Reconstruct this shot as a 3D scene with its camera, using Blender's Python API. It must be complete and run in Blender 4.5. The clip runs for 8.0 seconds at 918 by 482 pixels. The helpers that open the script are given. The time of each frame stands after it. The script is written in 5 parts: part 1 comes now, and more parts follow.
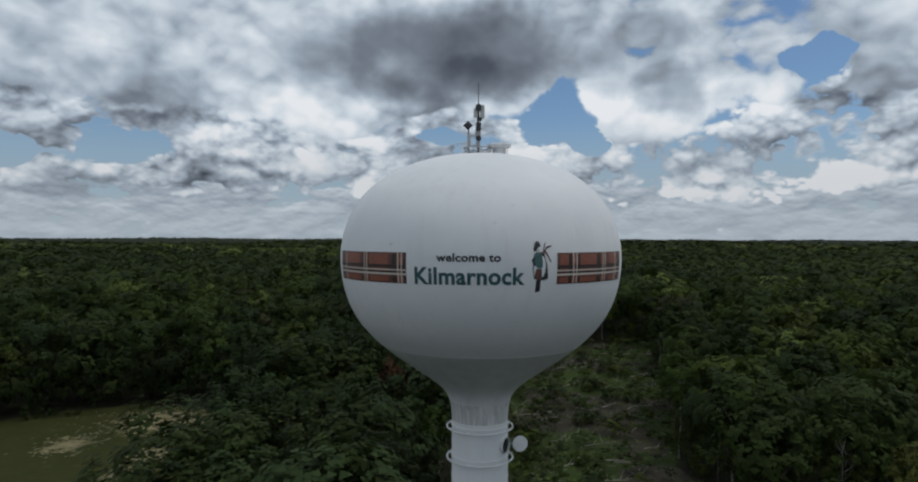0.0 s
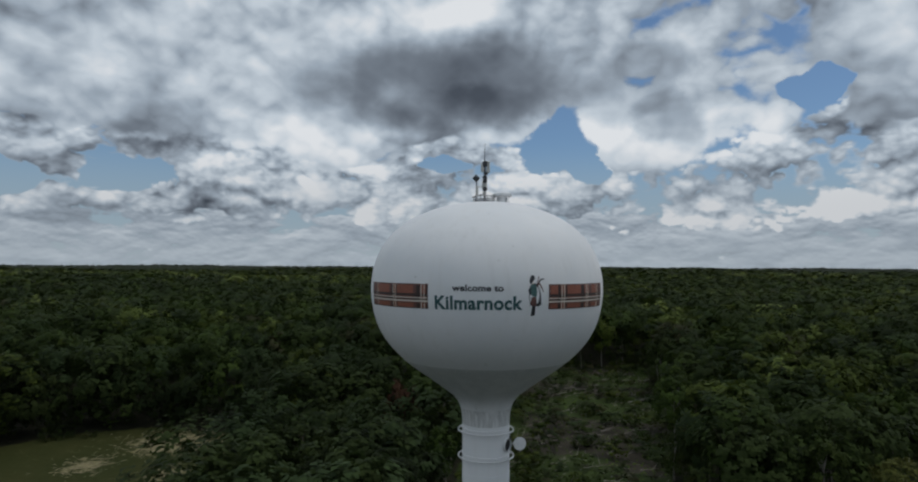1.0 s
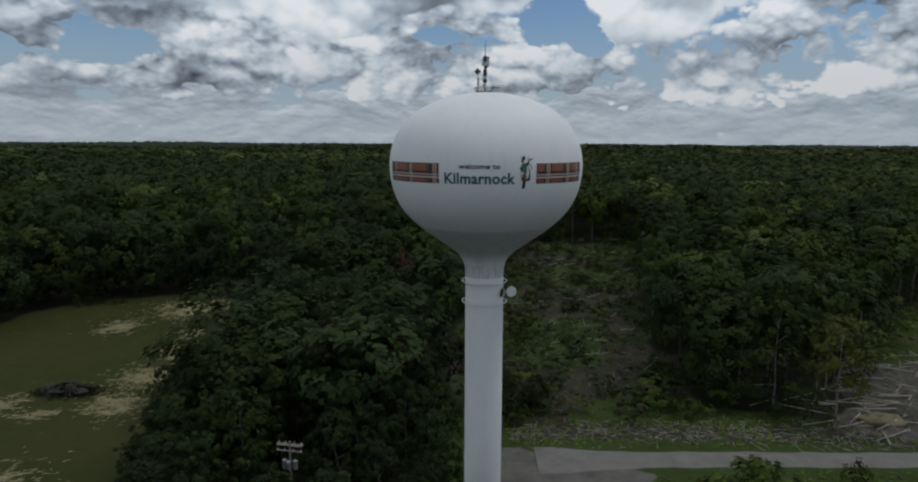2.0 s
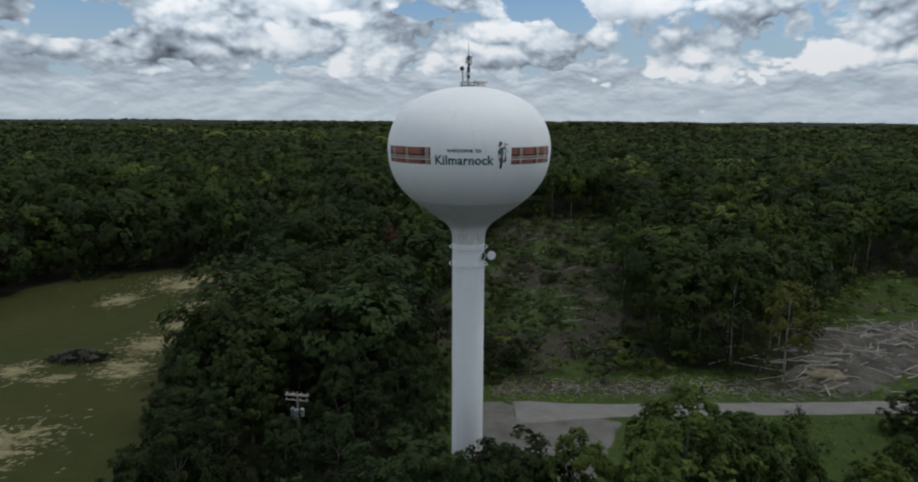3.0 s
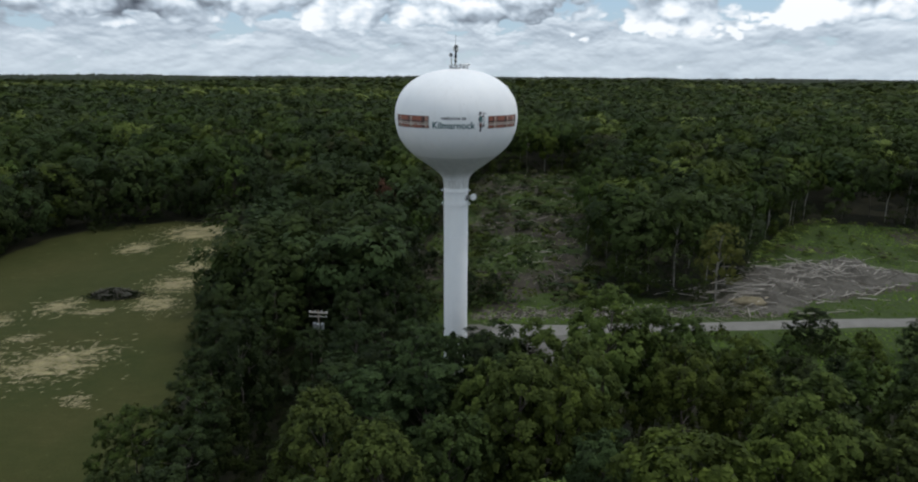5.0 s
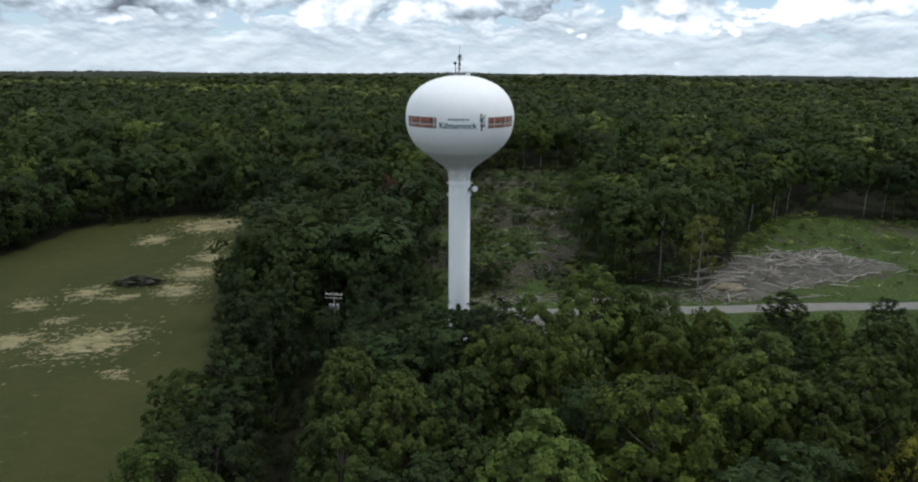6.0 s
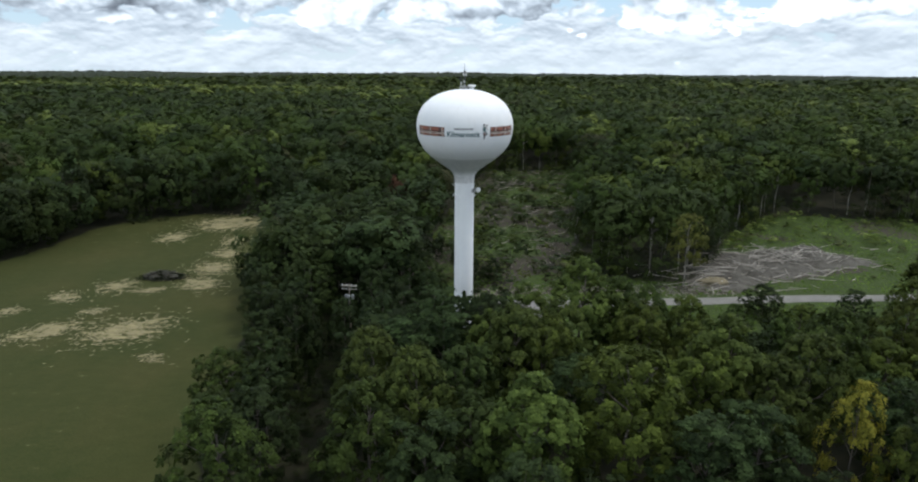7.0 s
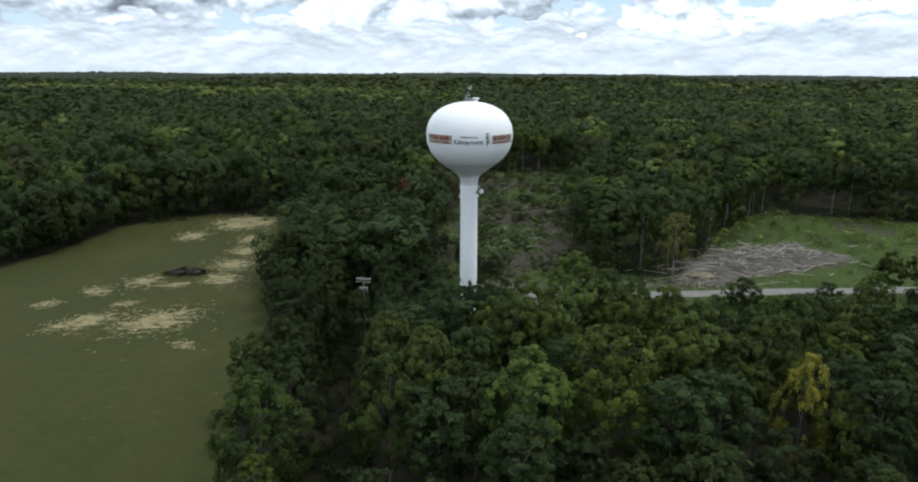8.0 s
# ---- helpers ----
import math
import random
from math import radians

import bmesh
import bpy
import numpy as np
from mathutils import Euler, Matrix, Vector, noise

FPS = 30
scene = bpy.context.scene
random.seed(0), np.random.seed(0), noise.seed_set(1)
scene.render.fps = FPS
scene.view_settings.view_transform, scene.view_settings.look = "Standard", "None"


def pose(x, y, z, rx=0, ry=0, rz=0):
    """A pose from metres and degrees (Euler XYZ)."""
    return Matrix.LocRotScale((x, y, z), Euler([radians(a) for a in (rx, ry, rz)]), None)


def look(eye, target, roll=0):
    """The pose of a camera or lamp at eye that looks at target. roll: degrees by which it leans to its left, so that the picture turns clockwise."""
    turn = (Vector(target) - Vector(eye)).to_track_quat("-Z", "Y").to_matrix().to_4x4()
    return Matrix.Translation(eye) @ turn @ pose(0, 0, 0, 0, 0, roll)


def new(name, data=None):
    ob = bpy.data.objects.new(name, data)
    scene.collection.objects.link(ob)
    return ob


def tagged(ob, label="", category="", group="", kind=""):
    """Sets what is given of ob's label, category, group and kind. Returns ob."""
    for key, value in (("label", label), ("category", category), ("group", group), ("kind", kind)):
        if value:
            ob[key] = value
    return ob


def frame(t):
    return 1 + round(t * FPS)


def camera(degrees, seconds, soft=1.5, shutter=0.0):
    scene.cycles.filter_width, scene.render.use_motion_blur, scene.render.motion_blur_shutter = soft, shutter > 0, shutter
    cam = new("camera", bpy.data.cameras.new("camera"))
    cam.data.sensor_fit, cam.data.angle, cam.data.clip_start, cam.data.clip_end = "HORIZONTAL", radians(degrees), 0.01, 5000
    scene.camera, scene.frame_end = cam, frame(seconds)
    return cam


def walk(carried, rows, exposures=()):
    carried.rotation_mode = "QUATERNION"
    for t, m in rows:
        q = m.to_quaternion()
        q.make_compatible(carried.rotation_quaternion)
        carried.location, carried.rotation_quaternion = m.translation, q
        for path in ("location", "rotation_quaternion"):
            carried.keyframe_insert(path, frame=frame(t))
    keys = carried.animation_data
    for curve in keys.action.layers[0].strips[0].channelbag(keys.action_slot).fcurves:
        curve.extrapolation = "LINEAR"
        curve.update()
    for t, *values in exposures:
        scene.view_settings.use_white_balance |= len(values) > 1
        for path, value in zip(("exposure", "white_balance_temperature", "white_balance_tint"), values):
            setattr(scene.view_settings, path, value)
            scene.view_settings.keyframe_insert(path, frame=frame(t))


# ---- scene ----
cam = camera(71.4, 8.0, soft=2.1)
PATH = [
    (0, (-0.221, -33.58, 42.467), (-0.274, -31.581, 42.454), 0.1),
    (0.5, (-0.354, -36.754, 42.68), (-0.41, -34.758, 42.792), 0.0),
    (1, (-0.573, -40.492, 42.841), (-0.63, -38.495, 42.914), 0.2),
    (1.5, (-0.673, -44.432, 43.021), (-0.735, -42.436, 42.902), 0.1),
    (2, (-0.925, -48.62, 43.221), (-0.968, -46.644, 42.912), 0.2),
    (3.5, (-1.423, -62.025, 44.515), (-1.384, -60.064, 44.121), 0.2),
    (4, (-1.893, -66.78, 44.974), (-1.827, -64.83, 44.535), 0.3),
    (4.5, (-2.272, -71.578, 45.676), (-2.198, -69.639, 45.191), 0.3),
    (6, (-3.925, -86.399, 47.407), (-3.838, -84.469, 46.891), 0.3),
    (6.5, (-4.535, -91.476, 48.52), (-4.448, -89.547, 48.002), 0.3),
    (7, (-5.133, -96.637, 49.534), (-5.046, -94.707, 49.016), 0.3),
    (7.5, (-5.846, -101.985, 50.567), (-5.758, -100.055, 50.05), 0.2),
    (8, (-6.481, -107.42, 51.795), (-6.395, -105.49, 51.277), 0.2),
]
# the clip's camera opens up as it flies back
EXPOSURES = [(0, -0.52), (1.5, -0.68), (2.2, -0.58), (3.5, -0.12), (4.5, 0.02), (6.0, 0.36), (7.0, 0.54), (8, 0.62)]
walk(cam, [(t, look(e, a, r)) for t, e, a, r in PATH], EXPOSURES)
# ---------------------------------------------------------------- world, sun
SUN_AZ, SUN_EL = 82.0, 66.0        # degrees clockwise from +y, and above the horizon


def build_world():
    w = bpy.data.worlds.new("cloudy_sky")
    w.use_nodes = True
    scene.world = w
    nt = w.node_tree
    nt.nodes.clear()
    N, L = nt.nodes.new, nt.links.new

    def put(sock, v):
        if hasattr(v, "is_output"):
            L(v, sock)
        else:
            sock.default_value = v

    def mth(op, a, b=0.0, c=0.0, clamp=False):
        n = N("ShaderNodeMath")
        n.operation, n.use_clamp = op, clamp
        for i, v in enumerate((a, b, c)):
            put(n.inputs[i], v)
        return n.outputs[0]

    def step(v, lo, hi):
        n = N("ShaderNodeMapRange")
        n.interpolation_type = "SMOOTHSTEP"
        put(n.inputs["Value"], v)
        n.inputs["From Min"].default_value, n.inputs["From Max"].default_value = lo, hi
        return n.outputs["Result"]

    def mix(f, a, b):
        n = N("ShaderNodeMix")
        n.data_type = "RGBA"
        put(n.inputs[0], f)
        put(n.inputs[6], a)
        put(n.inputs[7], b)
        return n.outputs[2]

    def vec(x, y, z=0.0):
        n = N("ShaderNodeCombineXYZ")
        for i, v in enumerate((x, y, z)):
            put(n.inputs[i], v)
        return n.outputs[0]

    def fbm(v, scale, detail=7.0, rough=0.55, dist=0.0):
        n = N("ShaderNodeTexNoise")
        n.noise_dimensions = "3D"
        L(v, n.inputs["Vector"])
        n.inputs["Scale"].default_value, n.inputs["Detail"].default_value = scale, detail
        n.inputs["Roughness"].default_value, n.inputs["Distortion"].default_value = rough, dist
        return n.outputs["Fac"]

    geo = N("ShaderNodeTexCoord")
    sep = N("ShaderNodeSeparateXYZ")
    L(geo.outputs["Generated"], sep.inputs[0])
    dx, dy, dz = sep.outputs
    az = mth("MULTIPLY", mth("ARCTAN2", dx, dy), 57.2958)
    el = mth("MULTIPLY", mth("ARCSINE", dz), 57.2958)
    el = mth("MAXIMUM", el, 0.0)

    # ragged outlines: the places of the cloud masses are shaken by noise
    base = vec(az, el)
    shake = N("ShaderNodeTexNoise")
    L(base, shake.inputs["Vector"])
    shake.inputs["Scale"].default_value, shake.inputs["Detail"].default_value = 0.16, 5.0
    sh = N("ShaderNodeSeparateColor")
    L(shake.outputs["Color"], sh.inputs[0])
    wa = mth("ADD", az, mth("MULTIPLY", mth("SUBTRACT", sh.outputs[0], 0.5), 7.0))
    we = mth("ADD", el, mth("MULTIPLY", mth("SUBTRACT", sh.outputs[1], 0.5), 4.5))

    def mass(a0, e0, sa, se, lean=0.0):
        """1 in the middle of an oval cloud mass or gap, falling to 0 at its rim."""
        a = mth("SUBTRACT", mth("SUBTRACT", wa, a0), mth("MULTIPLY", mth("SUBTRACT", we, e0), lean))
        e = mth("SUBTRACT", we, e0)
        d = mth("ADD", mth("POWER", mth("DIVIDE", a, sa), 2.0), mth("POWER", mth("DIVIDE", e, se), 2.0))
        return mth("SUBTRACT", 1.0, step(d, 0.25, 1.5))

    def total(items):
        s = 0.0
        for it in items:
            s = mth("ADD", s, it) if hasattr(s, "is_output") else it
        return s

    gaps = total([mass(*g) for g in GAPS])
    darks = total([mth("MULTIPLY", mass(*g[:5]), g[5]) for g in DARKS])
    whites = total([mth("MULTIPLY", mass(*g[:5]), g[5]) for g in WHITES])

    def billow(q, scale):
        """Round heads with sharp creases between them."""
        n = fbm(q, scale, 0.0)
        return mth("ABSOLUTE", mth("SUBTRACT", mth("MULTIPLY", n, 2.0), 1.0))

    def thickness(u, v, seed, round_heads):
        q = vec(u, v, seed)
        heaps = fbm(q, 1.0, 2.0 if round_heads > 0.6 else 5.0, 0.5)
        heads = mth("ADD", mth("MULTIPLY", billow(q, 2.1), 0.42 * round_heads), mth("MULTIPLY", billow(q, 4.7), 0.15 * round_heads))
        return mth("ADD", mth("ADD", heaps, heads), mth("MULTIPLY", billow(q, 9.7), 0.09 * round_heads))

    def layer(k, flat, seed, window, bias, level, shade, round_heads=1.0):
        """One size of cumulus: cover and brightness."""
        u, v = mth("MULTIPLY", az, k), mth("MULTIPLY", el, k * flat)
        d0 = thickness(u, v, seed, round_heads)
        lean = 1.0 if round_heads > 0.6 else 0.0
        d1 = thickness(mth("ADD", u, -0.05 * lean), mth("ADD", v, 0.13), seed, round_heads)
        d2 = thickness(mth("ADD", u, 0.03 * lean), mth("ADD", v, 0.45), seed, round_heads)
        d0 = mth("ADD", d0, mth("MULTIPLY", mth("SUBTRACT", fbm(vec(u, v, seed + 4.0), 7.0, 4.0, 0.6), 0.5), 0.16))
        edge = mth("ADD", d0, bias)
        edge = mth("SUBTRACT", edge, mth("MULTIPLY", mth("SUBTRACT", 1.0, window), 0.45))
        lit = mth("ADD", mth("MULTIPLY", mth("SUBTRACT", d0, d1), 1.1), mth("MULTIPLY", mth("SUBTRACT", d0, d2), 0.8))
        lum = mth("ADD", level, mth("MULTIPLY", mth("MULTIPLY", lit, shade), calm))
        return step(edge, 0.49, 0.585), mth("SUBTRACT", lum, mth("MULTIPLY", step(edge, 0.72, 1.05), 0.13))

    push = mth("SUBTRACT", mth("MULTIPLY", mth("ADD", darks, whites), 0.16), mth("MULTIPLY", gaps, 0.36))
    calm = mth("SUBTRACT", 1.0, mth("MULTIPLY", mth("MINIMUM", darks, 1.0), 0.55))
    f1, f2 = step(el, 2.0, 5.0), step(el, 7.5, 13.0)
    low = layer(0.20, 2.7, 23.4, mth("SUBTRACT", 1.0, step(el, 3.0, 6.5)), 0.10, 0.64, 0.58, 0.5)
    mid = layer(0.135, 1.45, 11.7, mth("MULTIPLY", f1, mth("SUBTRACT", 1.0, step(el, 10.0, 15.0))), mth("ADD", push, -0.02), 0.64, 1.2)
    top = layer(0.060, 1.3, 3.1, f2, mth("ADD", push, 0.10), 0.68, 1.0)
    cover, lum = low
    for c, b in (mid, top):
        lum = mth("ADD", mth("MULTIPLY", lum, mth("SUBTRACT", 1.0, c)), mth("MULTIPLY", b, c))
        cover = mth("MAXIMUM", cover, c)
    lum = mth("SUBTRACT", lum, mth("MULTIPLY", darks, 0.36))
    lum = mth("ADD", lum, mth("MULTIPLY", whites, 0.13))
    ramp = N("ShaderNodeValToRGB")
    put(ramp.inputs[0], mth("MULTIPLY", lum, 1.0, clamp=True))
    cr = ramp.color_ramp
    cr.elements[0].position, cr.elements[0].color = 0.02, (0.080, 0.097, 0.125, 1)
    cr.elements[1].position, cr.elements[1].color = 1.0, (0.91, 0.945, 0.985, 1)
    for p, c in ((0.3, (0.205, 0.243, 0.295, 1)), (0.55, (0.405, 0.482, 0.57, 1)), (0.78, (0.655, 0.74, 0.825, 1))):
        e = cr.elements.new(p)
        e.color = c
    sky = N("ShaderNodeTexSky")
    sky.sky_type, sky.sun_disc = "NISHITA", False
    sky.sun_elevation, sky.sun_rotation = radians(SUN_EL), radians(SUN_AZ)
    sky.air_density, sky.dust_density, sky.ozone_density = 1.0, 0.6, 1.5
    blue = N("ShaderNodeVectorMath")
    blue.operation = "SCALE"
    L(mix(1.0, sky.outputs[0], (0.86, 1.02, 1.16, 1.0)), blue.inputs[0])
    blue.inputs[0].links[0].from_node.blend_type = "MULTIPLY"
    blue.inputs["Scale"].default_value = SKY_STRENGTH
    low_haze = mth("MULTIPLY", mth("SUBTRACT", 1.0, step(el, 3.0, 11.0)), 0.65)
    col = mix(cover, mix(low_haze, blue.outputs[0], (0.47, 0.60, 0.73, 1.0)), ramp.outputs[0])
    # pale veil of far cloud low over the horizon
    veil = mth("MULTIPLY", mth("SUBTRACT", 1.0, step(el, 0.1, 4.0)), 0.50)
    col = mix(veil, col, (0.56, 0.645, 0.72, 1.0))
    # the far, lower clouds are a little dimmer than those overhead
    dim = N("ShaderNodeVectorMath")
    dim.operation = "SCALE"
    L(col, dim.inputs[0])
    L(mth("ADD", 0.82, mth("MULTIPLY", step(el, 4.0, 11.0), 0.20)), dim.inputs["Scale"])
    col = dim.outputs[0]
    bg = N("ShaderNodeBackground")
    L(col, bg.inputs["Color"])
    bg.inputs["Strength"].default_value = CLOUD_STRENGTH
    out = N("ShaderNodeOutputWorld")
    L(bg.outputs[0], out.inputs[0])


SKY_STRENGTH, CLOUD_STRENGTH = 0.085, 1.2
# bearing, height, half width, half height (degrees), lean, and for the last two lists how strong
GAPS = [(10.0, 12.4, 4.6, 4.4, 0.9), (9.5, 8.3, 2.2, 1.5, 0.3), (-3.8, 8.9, 3.0, 0.8, 0), (27.5, 14.6, 2.8, 1.1, 0.3), (-29.0, 7.2, 3.8, 1.3, 0),
        (-38.0, 6.5, 2.5, 1.5, 0)]
DARKS = [(-3.0, 16.2, 13.5, 4.2, 0.3, 1.0), (14.0, 15.6, 4.6, 3.4, 0.6, 0.75), (16.6, 12.0, 2.8, 2.4, -0.5, 0.55), (1.5, 13.8, 5.0, 1.9, 0.3, 0.35), (19.5, 6.6, 5.0, 1.8, 0, 0.35), (33.0, 11.5, 8.0, 1.6, 0, 0.45),
         (-36.0, 9.6, 4.5, 2.6, 0, 0.30), (-27.0, 10.5, 3.0, 3.0, 0, 0.35), (-33.0, 4.2, 3.5, 1.4, 0, 0.4)]
WHITES = [(-16.0, 16.0, 6.0, 3.5, 0, 0.8), (-12.0, 7.0, 6.0, 2.5, 0, 0.6), (3.0, 7.0, 3.0, 2.0, 0, 0.5), (30.0, 7.0, 7.0, 2.2, 0, 0.8),
          (16.0, 9.0, 4.0, 1.6, 0, 0.2), (-34.0, 14.5, 6.0, 3.2, 0, 1.2), (35.0, 18.0, 6.0, 3.0, 0, 0.6)]
build_world()

sun = new("sun", bpy.data.lights.new("sun", "SUN"))
sun.data.energy, sun.data.angle, sun.data.color = 1.1, radians(12), (1.0, 0.965, 0.91)
a, e = radians(SUN_AZ), radians(SUN_EL)
sun.matrix_world = look((math.sin(a) * math.cos(e) * 300, math.cos(a) * math.cos(e) * 300, math.sin(e) * 300), (0, 0, 0))


# ---------------------------------------------------------------- materials
def material(name, rough=0.7, metal=0.0):
    m = bpy.data.materials.new(name)
    m.use_nodes = True
    b = m.node_tree.nodes["Principled BSDF"]
    b.inputs["Roughness"].default_value, b.inputs["Metallic"].default_value = rough, metal
    return m, m.node_tree, b


def ramped(nt, fac, stops):
    n = nt.nodes.new("ShaderNodeValToRGB")
    nt.links.new(fac, n.inputs[0])
    els = n.color_ramp.elements
    els[0].position, els[0].color = stops[0][0], (*stops[0][1], 1)
    els[1].position, els[1].color = stops[-1][0], (*stops[-1][1], 1)
    for p, c in stops[1:-1]:
        els.new(p).color = (*c, 1)
    return n.outputs[0]


def coords(nt, scale=(1, 1, 1)):
    t = nt.nodes.new("ShaderNodeNewGeometry")
    m = nt.nodes.new("ShaderNodeMapping")
    m.inputs["Scale"].default_value = scale
    nt.links.new(t.outputs["Position"], m.inputs[0])
    return m.outputs[0]


def grain(nt, scale, detail=4.0, rough=0.55, stretch=(1, 1, 1)):
    n = nt.nodes.new("ShaderNodeTexNoise")
    nt.links.new(coords(nt, stretch), n.inputs["Vector"])
    n.inputs["Scale"].default_value, n.inputs["Detail"].default_value, n.inputs["Roughness"].default_value = scale, detail, rough
    return n.outputs["Fac"]


def blend(nt, fac, a, b, mode="MIX"):
    n = nt.nodes.new("ShaderNodeMix")
    n.data_type, n.blend_type = "RGBA", mode
    for i, v in ((0, fac), (6, a), (7, b)):
        if hasattr(v, "is_output"):
            nt.links.new(v, n.inputs[i])
        else:
            n.inputs[i].default_value = v if i == 0 else (*v[:3], 1)
    return n.outputs[2]


def bump(nt, b, height, dist, strength=0.5):
    n = nt.nodes.new("ShaderNodeBump")
    n.inputs["Strength"].default_value, n.inputs["Distance"].default_value = strength, dist
    nt.links.new(height, n.inputs["Height"])
    nt.links.new(n.outputs[0], b.inputs["Normal"])


def two_tone(name, c0, c1, scale, rough=0.8, fine=None, relief=0.01, metal=0.0, stretch=(1, 1, 1)):
    """A surface of two colours, mottled coarsely and finely, with some relief."""
    m, nt, b = material(name, rough, metal)
    f = grain(nt, scale, 5, 0.6, stretch)
    col = ramped(nt, f, [(0.3, c0), (0.7, c1)])
    g = grain(nt, fine or scale * 9, 3, 0.6, stretch)
    col = blend(nt, 0.35, col, ramped(nt, g, [(0.3, [v * 0.6 for v in c0]), (0.7, [min(1, v * 1.25) for v in c1])]))
    nt.links.new(col, b.inputs["Base Color"])
    bump(nt, b, g, relief)
    return m


def leaf_material(name, dark, light, hue=0.012):
    """Leaves: every spray of leaves differs, every tree differs, and light shines through a little."""
    m, nt, b = material(name, 0.75)
    b.inputs["Specular IOR Level"].default_value = 0.12
    dark, light = [v * k for v, k in zip(dark, (0.53, 0.54, 0.50))], [v * k for v, k in zip(light, (0.82, 0.86, 0.78))]
    tint = nt.nodes.new("ShaderNodeAttribute")
    tint.attribute_name = "tint"
    col = ramped(nt, tint.outputs["Fac"], [(0.0, dark), (0.6, [0.45 * p + 0.55 * q for p, q in zip(dark, light)]), (1.0, light)])
    info = nt.nodes.new("ShaderNodeObjectInfo")
    hsv = nt.nodes.new("ShaderNodeHueSaturation")
    for sock, lo, hi in (("Hue", 0.5 - hue, 0.5 + hue * 0.4), ("Value", 0.74, 1.28)):
        r = nt.nodes.new("ShaderNodeMapRange")
        nt.links.new(info.outputs["Random"], r.inputs["Value"])
        r.inputs["To Min"].default_value, r.inputs["To Max"].default_value = lo, hi
        nt.links.new(r.outputs[0], hsv.inputs[sock])
    geo = nt.nodes.new("ShaderNodeNewGeometry")
    col = blend(nt, 0.36, col, ramped(nt, geo.outputs["Random Per Island"], [(0.0, dark), (1.0, light)]))
    nt.links.new(col, hsv.inputs["Color"])
    nt.links.new(hsv.outputs[0], b.inputs["Base Color"])
    t = nt.nodes.new("ShaderNodeBsdfTranslucent")
    nt.links.new(hsv.outputs[0], t.inputs["Color"])
    mx = nt.nodes.new("ShaderNodeMixShader")
    mx.inputs[0].default_value = 0.24
    out = nt.nodes["Material Output"]
    nt.links.new(b.outputs[0], mx.inputs[1])
    nt.links.new(t.outputs[0], mx.inputs[2])
    nt.links.new(mx.outputs[0], out.inputs["Surface"])
    return m


def tank_paint():
    m, nt, b = material("white_tank_paint", 0.62)
    big = grain(nt, 0.35, 4, 0.6)
    col = ramped(nt, big, [(0.3, (0.76, 0.77, 0.78)), (0.7, (0.82, 0.82, 0.82))])
    runs = grain(nt, 1.0, 6, 0.65, (2.2, 2.2, 0.12))
    col = blend(nt, 0.5, col, ramped(nt, runs, [(0.3, (0.72, 0.72, 0.715)), (0.52, (0.82, 0.82, 0.82))]), "DARKEN")
    spots = grain(nt, 2.4, 3, 0.5)
    col = blend(nt, 0.8, col, ramped(nt, spots, [(0.70, (1, 1, 1)), (0.78, (0.72, 0.71, 0.69))]), "MULTIPLY")
    nt.links.new(col, b.inputs["Base Color"])
    # grey mildew film, with shading painted in, on the cone under the lowest seam
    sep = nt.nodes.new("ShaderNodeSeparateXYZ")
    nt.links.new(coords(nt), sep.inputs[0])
    film_and_shade = nt.nodes.new("ShaderNodeMapRange")
    nt.links.new(sep.outputs[2], film_and_shade.inputs["Value"])
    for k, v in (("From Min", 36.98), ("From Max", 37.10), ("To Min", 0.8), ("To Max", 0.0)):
        film_and_shade.inputs[k].default_value = v
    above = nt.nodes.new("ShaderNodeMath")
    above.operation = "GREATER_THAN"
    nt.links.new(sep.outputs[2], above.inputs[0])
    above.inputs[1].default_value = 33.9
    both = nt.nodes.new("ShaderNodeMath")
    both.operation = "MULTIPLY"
    nt.links.new(film_and_shade.outputs[0], both.inputs[0])
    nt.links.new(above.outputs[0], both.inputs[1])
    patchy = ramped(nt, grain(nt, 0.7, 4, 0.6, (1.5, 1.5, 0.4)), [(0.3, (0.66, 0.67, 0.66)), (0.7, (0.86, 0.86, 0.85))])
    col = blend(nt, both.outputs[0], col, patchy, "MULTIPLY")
    nt.links.new(col, b.inputs["Base Color"])
    bump(nt, b, grain(nt, 3.0, 3), 0.01, 0.15)
    return m


def neck_paint():
    m, nt, b = material("streaked_neck_paint", 0.55)
    runs = grain(nt, 1.0, 6, 0.7, (5, 5, 0.35))
    col = ramped(nt, runs, [(0.32, (0.36, 0.36, 0.35)), (0.5, (0.56, 0.56, 0.55)), (0.66, (0.74, 0.74, 0.73))])
    nt.links.new(col, b.inputs["Base Color"])
    return m


